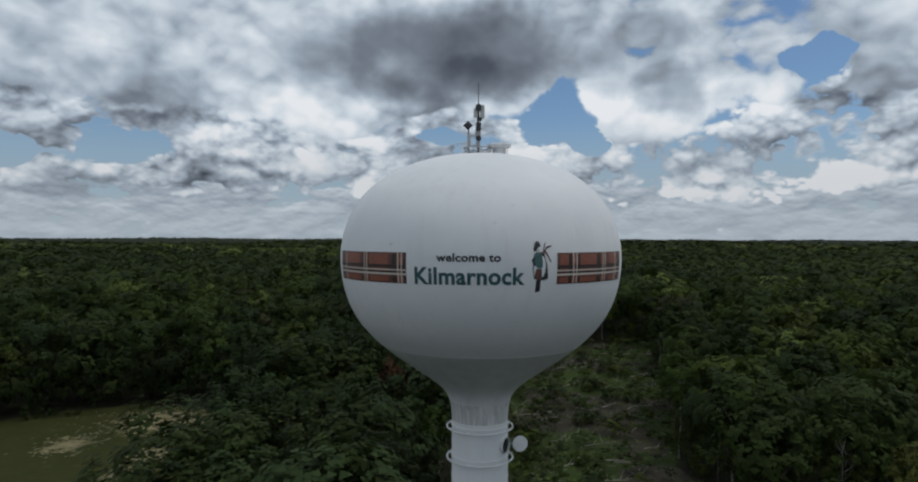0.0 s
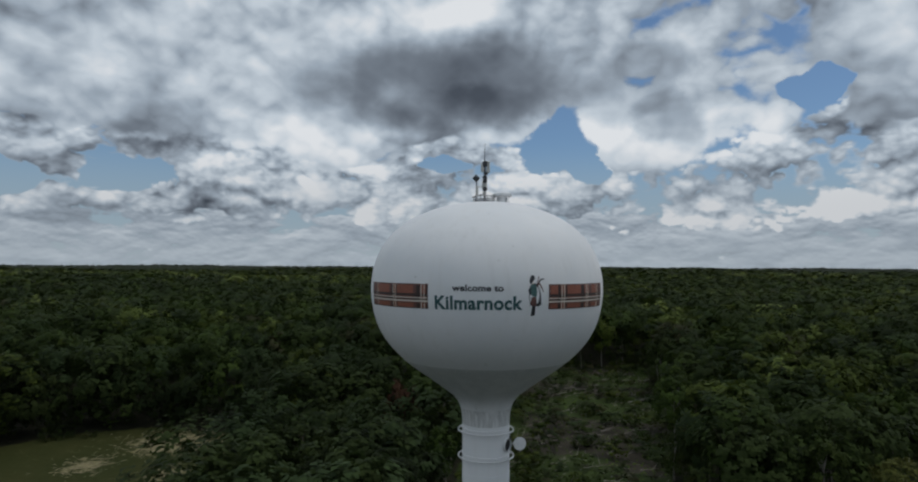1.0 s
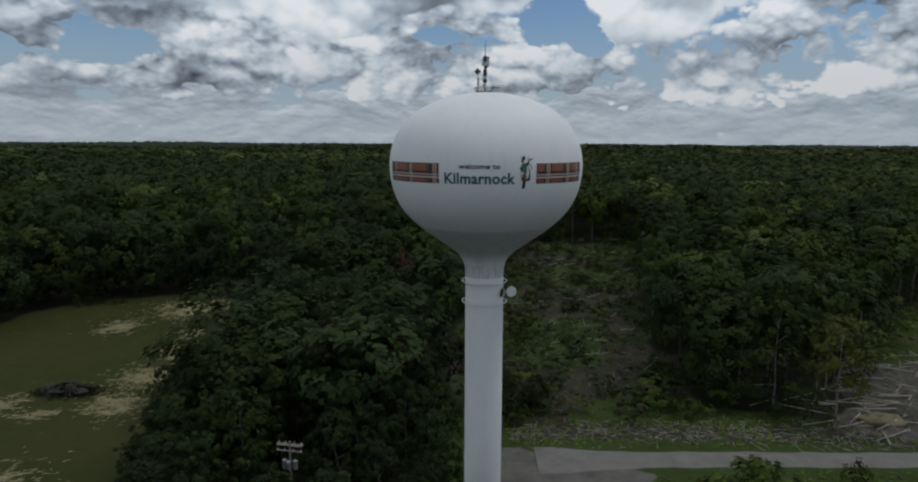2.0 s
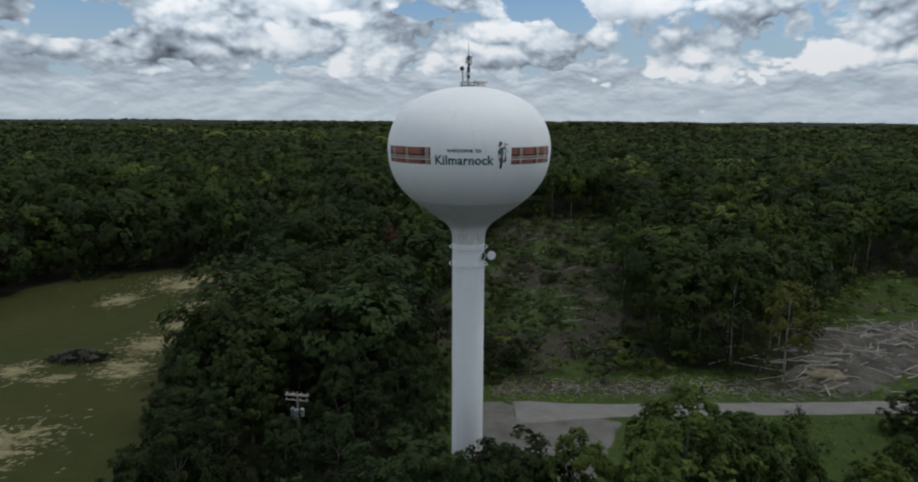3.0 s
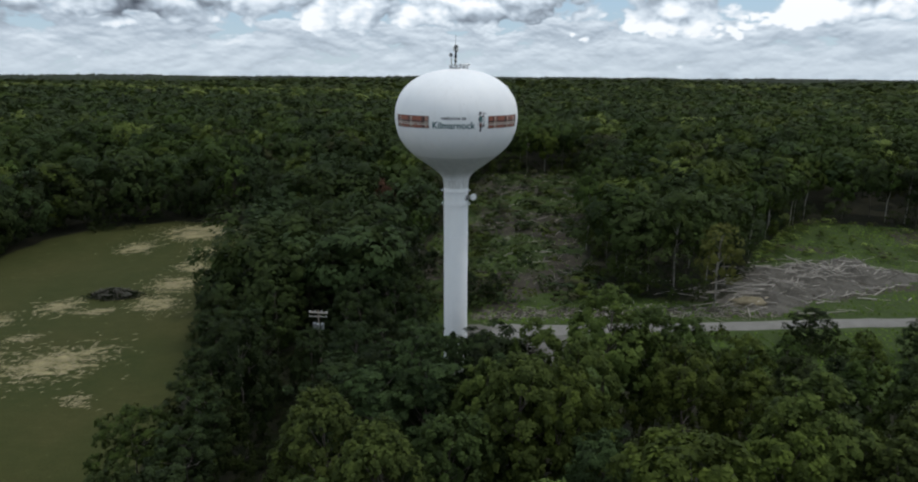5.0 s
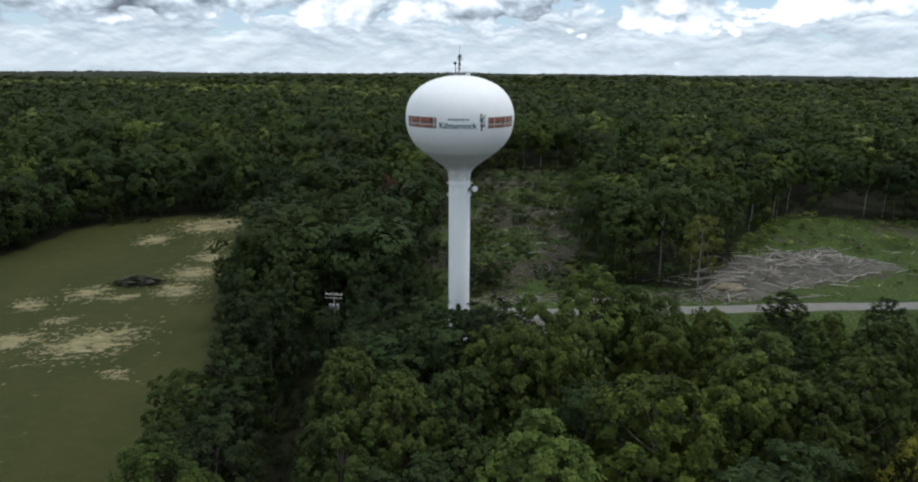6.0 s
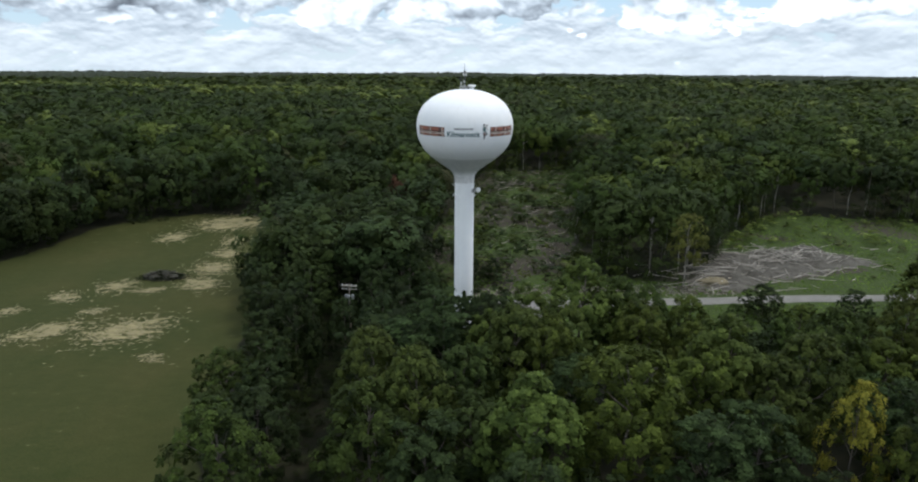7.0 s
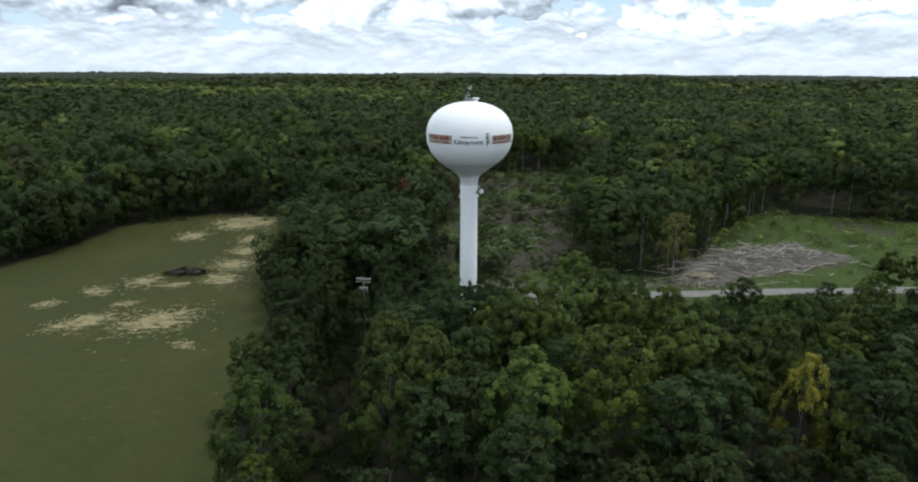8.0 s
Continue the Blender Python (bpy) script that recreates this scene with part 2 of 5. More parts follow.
MAT = {
    "tank": tank_paint(),
    "neck": neck_paint(),
    "rail": two_tone("white_rail_paint", (0.7, 0.7, 0.7), (0.8, 0.8, 0.8), 3, 0.45),
    "hole_shade": two_tone("dark_hole_shade", (0.02, 0.02, 0.022), (0.035, 0.035, 0.035), 3),
    "rust_red": two_tone("rust_red_tartan", (0.24, 0.075, 0.045), (0.34, 0.115, 0.07), 1.4, 0.5, relief=0.002),
    "tartan_dark": two_tone("dark_brown_tartan", (0.03, 0.018, 0.017), (0.055, 0.03, 0.026), 3, 0.5, relief=0.002),
    "tartan_mid": two_tone("brown_tartan", (0.11, 0.05, 0.04), (0.16, 0.07, 0.055), 3, 0.5, relief=0.002),
    "cream": two_tone("cream_stripe", (0.62, 0.55, 0.47), (0.74, 0.68, 0.6), 3, 0.5, relief=0.002),
    "letter_black": two_tone("black_lettering", (0.012, 0.013, 0.016), (0.03, 0.03, 0.035), 4, 0.5, relief=0.002),
    "letter_teal": two_tone("teal_lettering", (0.018, 0.075, 0.08), (0.035, 0.11, 0.112), 4, 0.5, relief=0.002),
    "emblem_dark": two_tone("dark_emblem_paint", (0.015, 0.018, 0.022), (0.04, 0.04, 0.045), 6, 0.5, relief=0.002),
    "emblem_teal": two_tone("teal_emblem_paint", (0.03, 0.09, 0.09), (0.09, 0.18, 0.17), 6, 0.5, relief=0.002),
    "emblem_red": two_tone("red_brown_emblem_paint", (0.09, 0.035, 0.03), (0.2, 0.1, 0.08), 6, 0.5, relief=0.002),
    "steel": two_tone("galvanised_steel", (0.28, 0.29, 0.3), (0.42, 0.43, 0.44), 6, 0.45, metal=0.6),
    "dark_steel": two_tone("dark_steel", (0.03, 0.032, 0.035), (0.07, 0.07, 0.075), 6, 0.5, metal=0.3),
    "panel_grey": two_tone("pale_grey_plastic", (0.42, 0.42, 0.4), (0.55, 0.55, 0.52), 5, 0.5),
    "bark": two_tone("grey_brown_bark", (0.06, 0.05, 0.04), (0.14, 0.12, 0.10), 2.0, 0.9, relief=0.03, stretch=(1, 1, 0.25)),
    "pale_bark": two_tone("pale_grey_bark", (0.15, 0.135, 0.115), (0.30, 0.28, 0.25), 2.0, 0.9, relief=0.02, stretch=(1, 1, 0.3)),
    "pole_wood": two_tone("weathered_pole_wood", (0.16, 0.13, 0.1), (0.27, 0.23, 0.19), 3.0, 0.9, stretch=(1, 1, 0.15)),
    "dead_wood": two_tone("bleached_dead_wood", (0.19, 0.17, 0.145), (0.42, 0.385, 0.335), 2.5, 0.9, relief=0.02),
    "slash": two_tone("grey_brown_brushwood", (0.032, 0.028, 0.021), (0.108, 0.098, 0.080), 0.55, 0.95, relief=0.06),
    "clay": two_tone("dry_yellow_clay", (0.10, 0.082, 0.05), (0.22, 0.185, 0.115), 0.8, 0.95, relief=0.05),
    "twigs": two_tone("grey_brown_twigs", (0.06, 0.05, 0.042), (0.24, 0.21, 0.18), 0.8, 0.95),
    "dark_brush": two_tone("dark_packed_brush", (0.02, 0.022, 0.014), (0.055, 0.05, 0.035), 1.2, 0.95, relief=0.06),
    "cut_wood": two_tone("fresh_cut_wood", (0.6, 0.5, 0.36), (0.78, 0.68, 0.52), 3, 0.8),
    "gravel": two_tone("pale_gravel", (0.12, 0.113, 0.102), (0.20, 0.19, 0.172), 0.4, 0.95, fine=9, relief=0.03),
    "straw": two_tone("dry_straw", (0.15, 0.13, 0.065), (0.30, 0.26, 0.15), 1.5, 0.9),
    "leaf_a": leaf_material("mid_green_leaves", (0.020, 0.034, 0.009), (0.076, 0.110, 0.024)),
    "leaf_b": leaf_material("yellow_green_leaves", (0.032, 0.046, 0.009), (0.105, 0.132, 0.024)),
    "leaf_c": leaf_material("dark_oak_leaves", (0.019, 0.030, 0.009), (0.058, 0.080, 0.022)),
    "needle": leaf_material("blue_green_pine_needles", (0.020, 0.033, 0.013), (0.058, 0.086, 0.030), 0.01),
    "leaf_gold": leaf_material("gold_autumn_leaves", (0.085, 0.092, 0.014), (0.30, 0.255, 0.042), 0.01),
    "leaf_red": leaf_material("red_brown_leaves", (0.06, 0.03, 0.018), (0.11, 0.055, 0.03), 0.01),
    "leaf_dead": leaf_material("dead_brown_leaves", (0.035, 0.034, 0.016), (0.08, 0.078, 0.036), 0.01),
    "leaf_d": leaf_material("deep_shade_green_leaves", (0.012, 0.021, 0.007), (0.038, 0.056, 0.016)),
    # pale leaves; in the far woods their paleness stands for sunlight
    "leaf_e": leaf_material("pale_and_sunlit_green_leaves", (0.12, 0.155, 0.04), (0.22, 0.26, 0.07)),
    "leaf_g": leaf_material("fresh_green_leaves", (0.042, 0.066, 0.016), (0.112, 0.146, 0.034)),
    "leaf_f": leaf_material("dull_yellow_green_leaves", (0.085, 0.092, 0.024), (0.175, 0.178, 0.046)),
    "weed": leaf_material("bright_green_weeds", (0.085, 0.145, 0.026), (0.145, 0.235, 0.042), 0.02),
}


# ---------------------------------------------------------------- mesh helpers
def part(name, bm, mat, parent=None, label="", smooth=False):
    """Links a bmesh as one mesh object, as a thing or under a thing or part."""
    me = bpy.data.meshes.new(name)
    bm.to_mesh(me)
    bm.free()
    me.materials.append(mat)
    if smooth:
        me.polygons.foreach_set("use_smooth", [True] * len(me.polygons))
    ob = new(name, me)
    ob.parent = parent
    return tagged(ob, label)


def arrays(name, verts, faces, mats, index=None, parent=None, tint=None):
    """One mesh object from arrays of corners and of alike faces; tint varies leaves from spray to spray."""
    me = bpy.data.meshes.new(name)
    verts, faces = np.asarray(verts, np.float32), np.asarray(faces, np.int32)
    k = faces.shape[1]
    me.vertices.add(len(verts))
    me.vertices.foreach_set("co", verts.ravel())
    me.loops.add(faces.size)
    me.loops.foreach_set("vertex_index", faces.ravel())
    me.polygons.add(len(faces))
    me.polygons.foreach_set("loop_start", np.arange(0, faces.size, k, dtype=np.int32))
    for m in mats:
        me.materials.append(m)
    if index is not None:
        me.polygons.foreach_set("material_index", np.asarray(index, np.int32))
    me.update(calc_edges=True)
    if tint is not None:
        a = me.attributes.new("tint", "FLOAT", "POINT")
        a.data.foreach_set("value", np.asarray(tint, np.float32))
    ob = new(name, me)
    ob.parent = parent
    return ob


def thing(name, at, label, category, group="", kind="", turn=0.0, scale=1.0):
    ob = new(name)
    ob.location, ob.rotation_euler, ob.scale = at, (0, 0, turn), (scale, scale, scale)
    return tagged(ob, label, category, group, kind)


def tube(bm, p, q, r0, r1=None, n=8, caps=True):
    """A tapered round bar from p to q."""
    p, q = Vector(p), Vector(q)
    r1 = r0 if r1 is None else r1
    m = (q - p).to_track_quat("Z", "Y").to_matrix()
    rings = []
    for c, r in ((p, r0), (q, r1)):
        rings.append([bm.verts.new(c + m @ Vector((r * math.cos(2 * math.pi * i / n), r * math.sin(2 * math.pi * i / n), 0))) for i in range(n)])
    for i in range(n):
        bm.faces.new((rings[0][i], rings[0][(i + 1) % n], rings[1][(i + 1) % n], rings[1][i]))
    if caps:
        bm.faces.new(rings[0][::-1])
        bm.faces.new(rings[1])


def box(bm, c, s, rot=None, bevel=0.0):
    """A box about c with the sizes s, its edges rounded off."""
    r = bmesh.ops.create_cube(bm, size=1, matrix=Matrix.Translation(c) @ (rot or Matrix()) @ Matrix.Diagonal((*s, 1)))
    if bevel:
        edges = {ed for v in r["verts"] for ed in v.link_edges}
        bmesh.ops.bevel(bm, geom=list(edges), offset=bevel, segments=1, affect="EDGES")


def revolve(bm, rows, n=96, close_top=False, close_bottom=False):
    """A surface of revolution round z from rows of (z, radius)."""
    rings = [[bm.verts.new((r * math.sin(2 * math.pi * i / n), -r * math.cos(2 * math.pi * i / n), z)) for i in range(n)] for z, r in rows]
    for a, b in zip(rings, rings[1:]):
        for i in range(n):
            bm.faces.new((a[i], a[(i + 1) % n], b[(i + 1) % n], b[i]))
    if close_top:
        bm.faces.new(rings[-1])
    if close_bottom:
        bm.faces.new(rings[0][::-1])


def ring(bm, z, radius, r, n=64, k=8):
    """A round bar bent into a level ring."""
    rows = [[bm.verts.new(((radius + r * math.cos(2 * math.pi * j / k)) * math.cos(2 * math.pi * i / n),
                           (radius + r * math.cos(2 * math.pi * j / k)) * math.sin(2 * math.pi * i / n),
                           z + r * math.sin(2 * math.pi * j / k))) for j in range(k)] for i in range(n)]
    for i in range(n):
        for j in range(k):
            bm.faces.new((rows[i][j], rows[(i + 1) % n][j], rows[(i + 1) % n][(j + 1) % k], rows[i][(j + 1) % k]))


# ---------------------------------------------------------------- plan: field, clearing, road, heights
FIELD = [(-31, -160), (-33, -34), (-37, -15), (-42, 27), (-49, 52), (-47, 95), (-55, 113), (-82, 117), (-100, 110), (-110, 100), (-116, 76), (-122, 60),
         (-200, 25), (-260, -160)]
CLEAR = [(-6, 38), (-5, 95), (10, 160), (22, 194), (60, 200), (50, 125), (37, 84), (37, 52), (57, 47), (64, 54), (75, 72), (88, 92), (115, 118), (166, 103),
         (290, 112), (290, 14), (62, 5), (44, 10), (32, 14), (24, 10), (20, -5), (-9, -8), (-9, 38)]
LANE = [(-23.5, -66), (-16.5, -66), (-17, 12), (-17, 17), (-23.5, 17)]


def distance_in(poly, x, y):
    """How far inside the outline each place lies (negative outside), in metres."""
    x, y = np.asarray(x, float), np.asarray(y, float)
    inside = np.zeros(x.shape, bool)
    best = np.full(x.shape, 1e9)
    for (ax, ay), (bx, by) in zip(poly, poly[1:] + poly[:1]):
        with np.errstate(divide="ignore", invalid="ignore"):
            hit = ((ay > y) != (by > y)) & (x < (bx - ax) * (y - ay) / ((by - ay) or 1e-9) + ax)
        inside ^= hit
        t = np.clip(((x - ax) * (bx - ax) + (y - ay) * (by - ay)) / ((bx - ax) ** 2 + (by - ay) ** 2), 0, 1)
        best = np.minimum(best, np.hypot(x - ax - t * (bx - ax), y - ay - t * (by - ay)))
    return np.where(inside, best, -best)


def smooth(v, lo, hi):
    t = np.clip((np.asarray(v, float) - lo) / (hi - lo), 0, 1)
    return t * t * (3 - 2 * t)


def height(x, y):
    """The lie of the land."""
    x, y = np.asarray(x, float), np.asarray(y, float)
    r = np.hypot(x, y + 60)
    h = 4.5 * smooth(y, 85, 190) + 1.2 * smooth(y, 70, 115) * smooth(-x, 20, 60)
    roll = np.sin(x / 190 + 0.7) * np.cos(y / 230 + 0.4) + 0.7 * np.sin(x / 430 + y / 350 + 2.1) + 0.4 * np.sin(y / 97 - x / 160)
    h = h + 4.5 * roll * smooth(r, 260, 900) + 3.5 * np.sin(x / 900 + 1.2) * np.sin(y / 700 + 0.5) * smooth(r, 900, 2500)
    return h + 4.0 * smooth(r, 1500, 4500) + 0.12 * np.sin(x / 7.0) * np.sin(y / 9.0)


def road_line(x):
    """The middle of the gravel road."""
    return 34.6 + 0.03 * (np.asarray(x, float) - 40) - 0.00035 * (np.asarray(x, float) - 60) ** 2 * (np.asarray(x, float) > 60)


# ---------------------------------------------------------------- ground
STRAW = [(-65, 22, 9.0, 7.0, 35), (-80, 22, 7.0, 4.5, 35), (-76, 33, 3.0, 2.0, 20), (-55.0, 9.8, 1.5, 3.0, 45), (-69, 106, 12.5, 8.5, 0), (-82, 92, 5.0, 5.0, 40),
         (-63, 88, 4.0, 5.0, 40), (-61, 63, 6.0, 6.0, 40), (-60, 50, 4.5, 6.5, 45), (-79, 49, 4.5, 4.5, 45), (-87, 42, 3.0, 4.5, 45), (-70, 46, 4.0, 2.0, 15),
         (-62, 76, 4.0, 5.0, 40), (-94, 33, 3.0, 2.5, 20)]
PAD = [(-3, -4), (10, -4), (15, 12), (24, 31), (4, 38), (0, 34), (-1, 12)]


def spaced(lo, hi, inner_lo, inner_hi, step):
    """Lines of a grid, close together in the middle and wider apart outwards."""
    mid = list(np.arange(inner_lo, inner_hi + 0.1, step))
    up, v, s = [], inner_hi, step
    while v < hi:
        s *= 1.16
        v += s
        up.append(min(v, hi))
    dn, v, s = [], inner_lo, step
    while v > lo:
        s *= 1.16
        v -= s
        dn.append(max(v, lo))
    return np.array(dn[::-1] + mid + up)


def straw_cover(x, y):
    s = np.zeros(x.shape)
    for cx, cy, a, b, deg in STRAW:
        t = radians(deg)
        u, v = (x - cx) * math.cos(t) + (y - cy) * math.sin(t), -(x - cx) * math.sin(t) + (y - cy) * math.cos(t)
        s = np.maximum(s, np.exp(-1.3 * ((u / a) ** 2 + (v / b) ** 2)))
    return s


def ground_material():
    m, nt, b = material("ground_cover", 0.95)
    b.inputs["Specular IOR Level"].default_value = 0.15

    def attr(name):
        n = nt.nodes.new("ShaderNodeAttribute")
        n.attribute_name = name
        s = nt.nodes.new("ShaderNodeSeparateColor")
        nt.links.new(n.outputs["Color"], s.inputs[0])
        return s.outputs

    def edge(v, rough, lo=0.42, hi=0.58, amount=0.5):
        a = nt.nodes.new("ShaderNodeMath")
        a.operation = "MULTIPLY_ADD"
        nt.links.new(rough, a.inputs[0])
        a.inputs[1].default_value = amount
        nt.links.new(v, a.inputs[2])
        r = nt.nodes.new("ShaderNodeMapRange")
        r.interpolation_type = "SMOOTHSTEP"
        nt.links.new(a.outputs[0], r.inputs["Value"])
        r.inputs["From Min"].default_value, r.inputs["From Max"].default_value = lo + amount / 2, hi + amount / 2
        return r.outputs[0]

    c1, c2 = attr("cover"), attr("litter")
    n1, n2, n3 = grain(nt, 0.28, 5, 0.65), grain(nt, 0.045, 4, 0.6), grain(nt, 3.5, 4, 0.6)
    lines = grain(nt, 0.42, 6, 0.72, (0.8, 1.3, 1))
    # floor colour set near black; it holds the shade under the trees
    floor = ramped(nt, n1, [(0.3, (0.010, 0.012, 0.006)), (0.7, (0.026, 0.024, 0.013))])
    field = ramped(nt, n2, [(0.3, (0.021, 0.032, 0.006)), (0.52, (0.034, 0.039, 0.009)), (0.72, (0.052, 0.048, 0.014))])
    field = blend(nt, 0.28, field, ramped(nt, lines, [(0.35, (0.026, 0.034, 0.007)), (0.65, (0.066, 0.065, 0.021))]))
    field = blend(nt, 0.22, field, ramped(nt, n3, [(0.35, (0.023, 0.030, 0.007)), (0.65, (0.066, 0.066, 0.022))]))
    weeds = ramped(nt, n1, [(0.3, (0.020, 0.037, 0.008)), (0.7, (0.044, 0.074, 0.014))])
    weeds = blend(nt, 0.4, weeds, ramped(nt, n3, [(0.35, (0.024, 0.032, 0.011)), (0.65, (0.075, 0.09, 0.03))]))
    bare = ramped(nt, n1, [(0.3, (0.022, 0.020, 0.013)), (0.55, (0.042, 0.037, 0.026)), (0.72, (0.066, 0.058, 0.042))])
    bare = blend(nt, 0.4, bare, ramped(nt, n3, [(0.35, (0.024, 0.021, 0.014)), (0.65, (0.095, 0.083, 0.065))]))
    stone = ramped(nt, n1, [(0.3, (0.085, 0.08, 0.07)), (0.7, (0.16, 0.15, 0.135))])
    hay = ramped(nt, lines, [(0.35, (0.10, 0.09, 0.035)), (0.62, (0.29, 0.25, 0.135))])
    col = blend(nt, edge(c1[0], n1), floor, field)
    col = blend(nt, edge(c1[1], n1), col, weeds)
    col = blend(nt, edge(c1[2], n1, amount=0.8), col, bare)
    col = blend(nt, edge(c2[1], n1), col, stone)
    col = blend(nt, edge(c2[0], lines, 0.34, 0.80, 2.6), col, hay)
    nt.links.new(col, b.inputs["Base Color"])
    bump(nt, b, n3, 0.08, 0.6)
    return m


def build_ground():
    xs, ys = spaced(-4600, 4600, -160, 190, 2.4), spaced(-4600, 4700, -100, 220, 2.4)
    X, Y = np.meshgrid(xs, ys)
    Z = height(X, Y)
    nx, ny = len(xs), len(ys)
    i = np.arange(nx * ny).reshape(ny, nx)
    faces = np.stack([i[:-1, :-1], i[:-1, 1:], i[1:, 1:], i[1:, :-1]], -1).reshape(-1, 4)
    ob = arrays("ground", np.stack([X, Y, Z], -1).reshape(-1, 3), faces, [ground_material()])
    me = ob.data
    me.polygons.foreach_set("use_smooth", [True] * len(me.polygons))
    x, y = X.ravel(), Y.ravel()
    field = smooth(distance_in(FIELD, x, y), -1.5, 1.5)
    clear = smooth(distance_in(CLEAR, x, y), -3, 2)
    rough = np.array([noise.fractal((px / 26, py / 26, 3.0), 1.0, 2.0, 3) if c > 0.01 else 0.0 for px, py, c in zip(x, y, clear)])
    strip = smooth(y, 48, 62) * (1 - smooth(x, 50, 62))                     # the cut-over strip behind the tower
    mound = np.exp(-(((x - 84) / 27) ** 2 + ((y - 60 - 0.28 * (x - 84)) / 15) ** 2) ** 1.5) * (0.75 + 0.9 * rough)
    slash = np.clip(clear * (strip * (0.55 + 0.9 * rough - 0.5 * np.exp(-(((x - 40) / 14) ** 2 + ((y - 172) / 16) ** 2))) + 1.2 * mound), 0, 1)
    slash = np.clip(slash + clear * (1 - strip) * (y > 46) * smooth(rough, 0.12, 0.5) * 0.62, 0, 1)
    bank = np.exp(-((y - 42.5) / 3.5) ** 2) * (x > 5) * (x < 66)
    slash = np.clip(slash + 0.8 * bank * clear, 0, 1)
    pad = smooth(distance_in(PAD, x, y), -1.5, 2.0)
    for name, chans in (("cover", (field, clear * (1 - 0.35 * strip), slash)), ("litter", (0.88 * straw_cover(x, y) * field, pad, 0 * x))):
        a = me.attributes.new(name, "FLOAT_COLOR", "POINT")
        a.data.foreach_set("color", np.stack([*chans, np.ones(len(x))], -1).astype(np.float32).ravel())
    tagged(ob, "rolling ground with mown field, cut-over clearing and forest floor", "ground", kind="structure")


def build_road():
    bm = bmesh.new()
    xs = np.arange(8, 420, 3.0)
    rows = []
    for x in xs:
        c, half = float(road_line(x)), 2.4 + 1.8 * math.exp(-((x - 8) / 9) ** 2) + 0.15 * math.sin(x * 0.7)
        row = []
        for j in range(7):
            y = c + half * (j / 3 - 1)
            z = max(float(height(x, y)), float(height(x, c))) + 0.10 * (1 - abs(j / 3 - 1) ** 2) + (0.05 if 0 < j < 6 else -0.06)
            row.append(bm.verts.new((x, y, z)))
        rows.append(row)
    for a, b in zip(rows, rows[1:]):
        for j in range(6):
            bm.faces.new((a[j], b[j], b[j + 1], a[j + 1]))
    ob = part("road", bm, MAT["gravel"], smooth=True)
    tagged(ob, "pale gravel road with soft edges past the tower", "road", kind="structure")


build_ground()
build_road()

# ---------------------------------------------------------------- water tower
TANK = [(33.2, 1.5), (33.6, 1.52), (33.98, 1.6), (34.29, 1.74), (34.6, 1.97), (34.92, 2.32), (35.72, 3.42), (36.52, 4.55), (37.32, 5.5), (38.11, 6.2), (38.87, 6.66),
        (39.62, 6.95), (40.37, 7.12), (41.11, 7.2), (41.85, 7.19), (42.59, 7.07), (43.34, 6.83), (44.08, 6.44), (44.85, 5.82), (45.63, 4.8), (46.15, 3.7), (46.5, 2.6),
        (46.72, 1.5), (46.78, 0.7), (46.8, 0.02)]


def tank_radius(z):
    """The tank's radius at a height, through its rows by a smooth curve."""
    i = max(1, min(len(TANK) - 3, next((k for k in range(len(TANK) - 1) if TANK[k + 1][0] > z), len(TANK) - 3)))
    (z0, p0), (z1, p1), (z2, p2), (z3, p3) = TANK[i - 1:i + 3]
    t = (z - z1) / (z2 - z1)
    m1, m2 = (p2 - p0) / (z2 - z0) * (z2 - z1), (p3 - p1) / (z3 - z1) * (z2 - z1)
    return (2 * t ** 3 - 3 * t * t + 1) * p1 + (t ** 3 - 2 * t * t + t) * m1 + (3 * t * t - 2 * t ** 3) * p2 + (t ** 3 - t * t) * m2


def on_tank(th, z, off):
    """The place on the tank's skin at a bearing (degrees, 0 faces the writing) and height, off metres proud."""
    r = tank_radius(z)
    slope = (tank_radius(z + 0.05) - tank_radius(z - 0.05)) / 0.1
    k = 1 / math.hypot(1, slope)
    r, z = r + off * k, z - off * k * slope
    return (r * math.sin(radians(th)), -r * math.cos(radians(th)), z)


def skin(bm, th0, th1, z0, z1, off):
    """A piece of paint on the tank's skin."""
    n, k = max(1, math.ceil(abs(th1 - th0) / 2)), max(1, math.ceil((z1 - z0) / 0.2))
    g = [[bm.verts.new(on_tank(th0 + (th1 - th0) * i / n, z0 + (z1 - z0) * j / k, off)) for i in range(n + 1)] for j in range(k + 1)]
    for j in range(k):
        for i in range(n):
            bm.faces.new((g[j][i], g[j][i + 1], g[j + 1][i + 1], g[j + 1][i]))


def shape_on_tank(bm, outline, off):
    """A flat painted shape: its outline in bearing and height, filled and laid on the skin."""
    vs = [bm.verts.new((th, 0, z)) for th, z in outline]
    f = bm.faces.new(vs)
    r = bmesh.ops.triangulate(bm, faces=[f])
    for v in vs:
        v.co = on_tank(v.co.x, v.co.z, off)


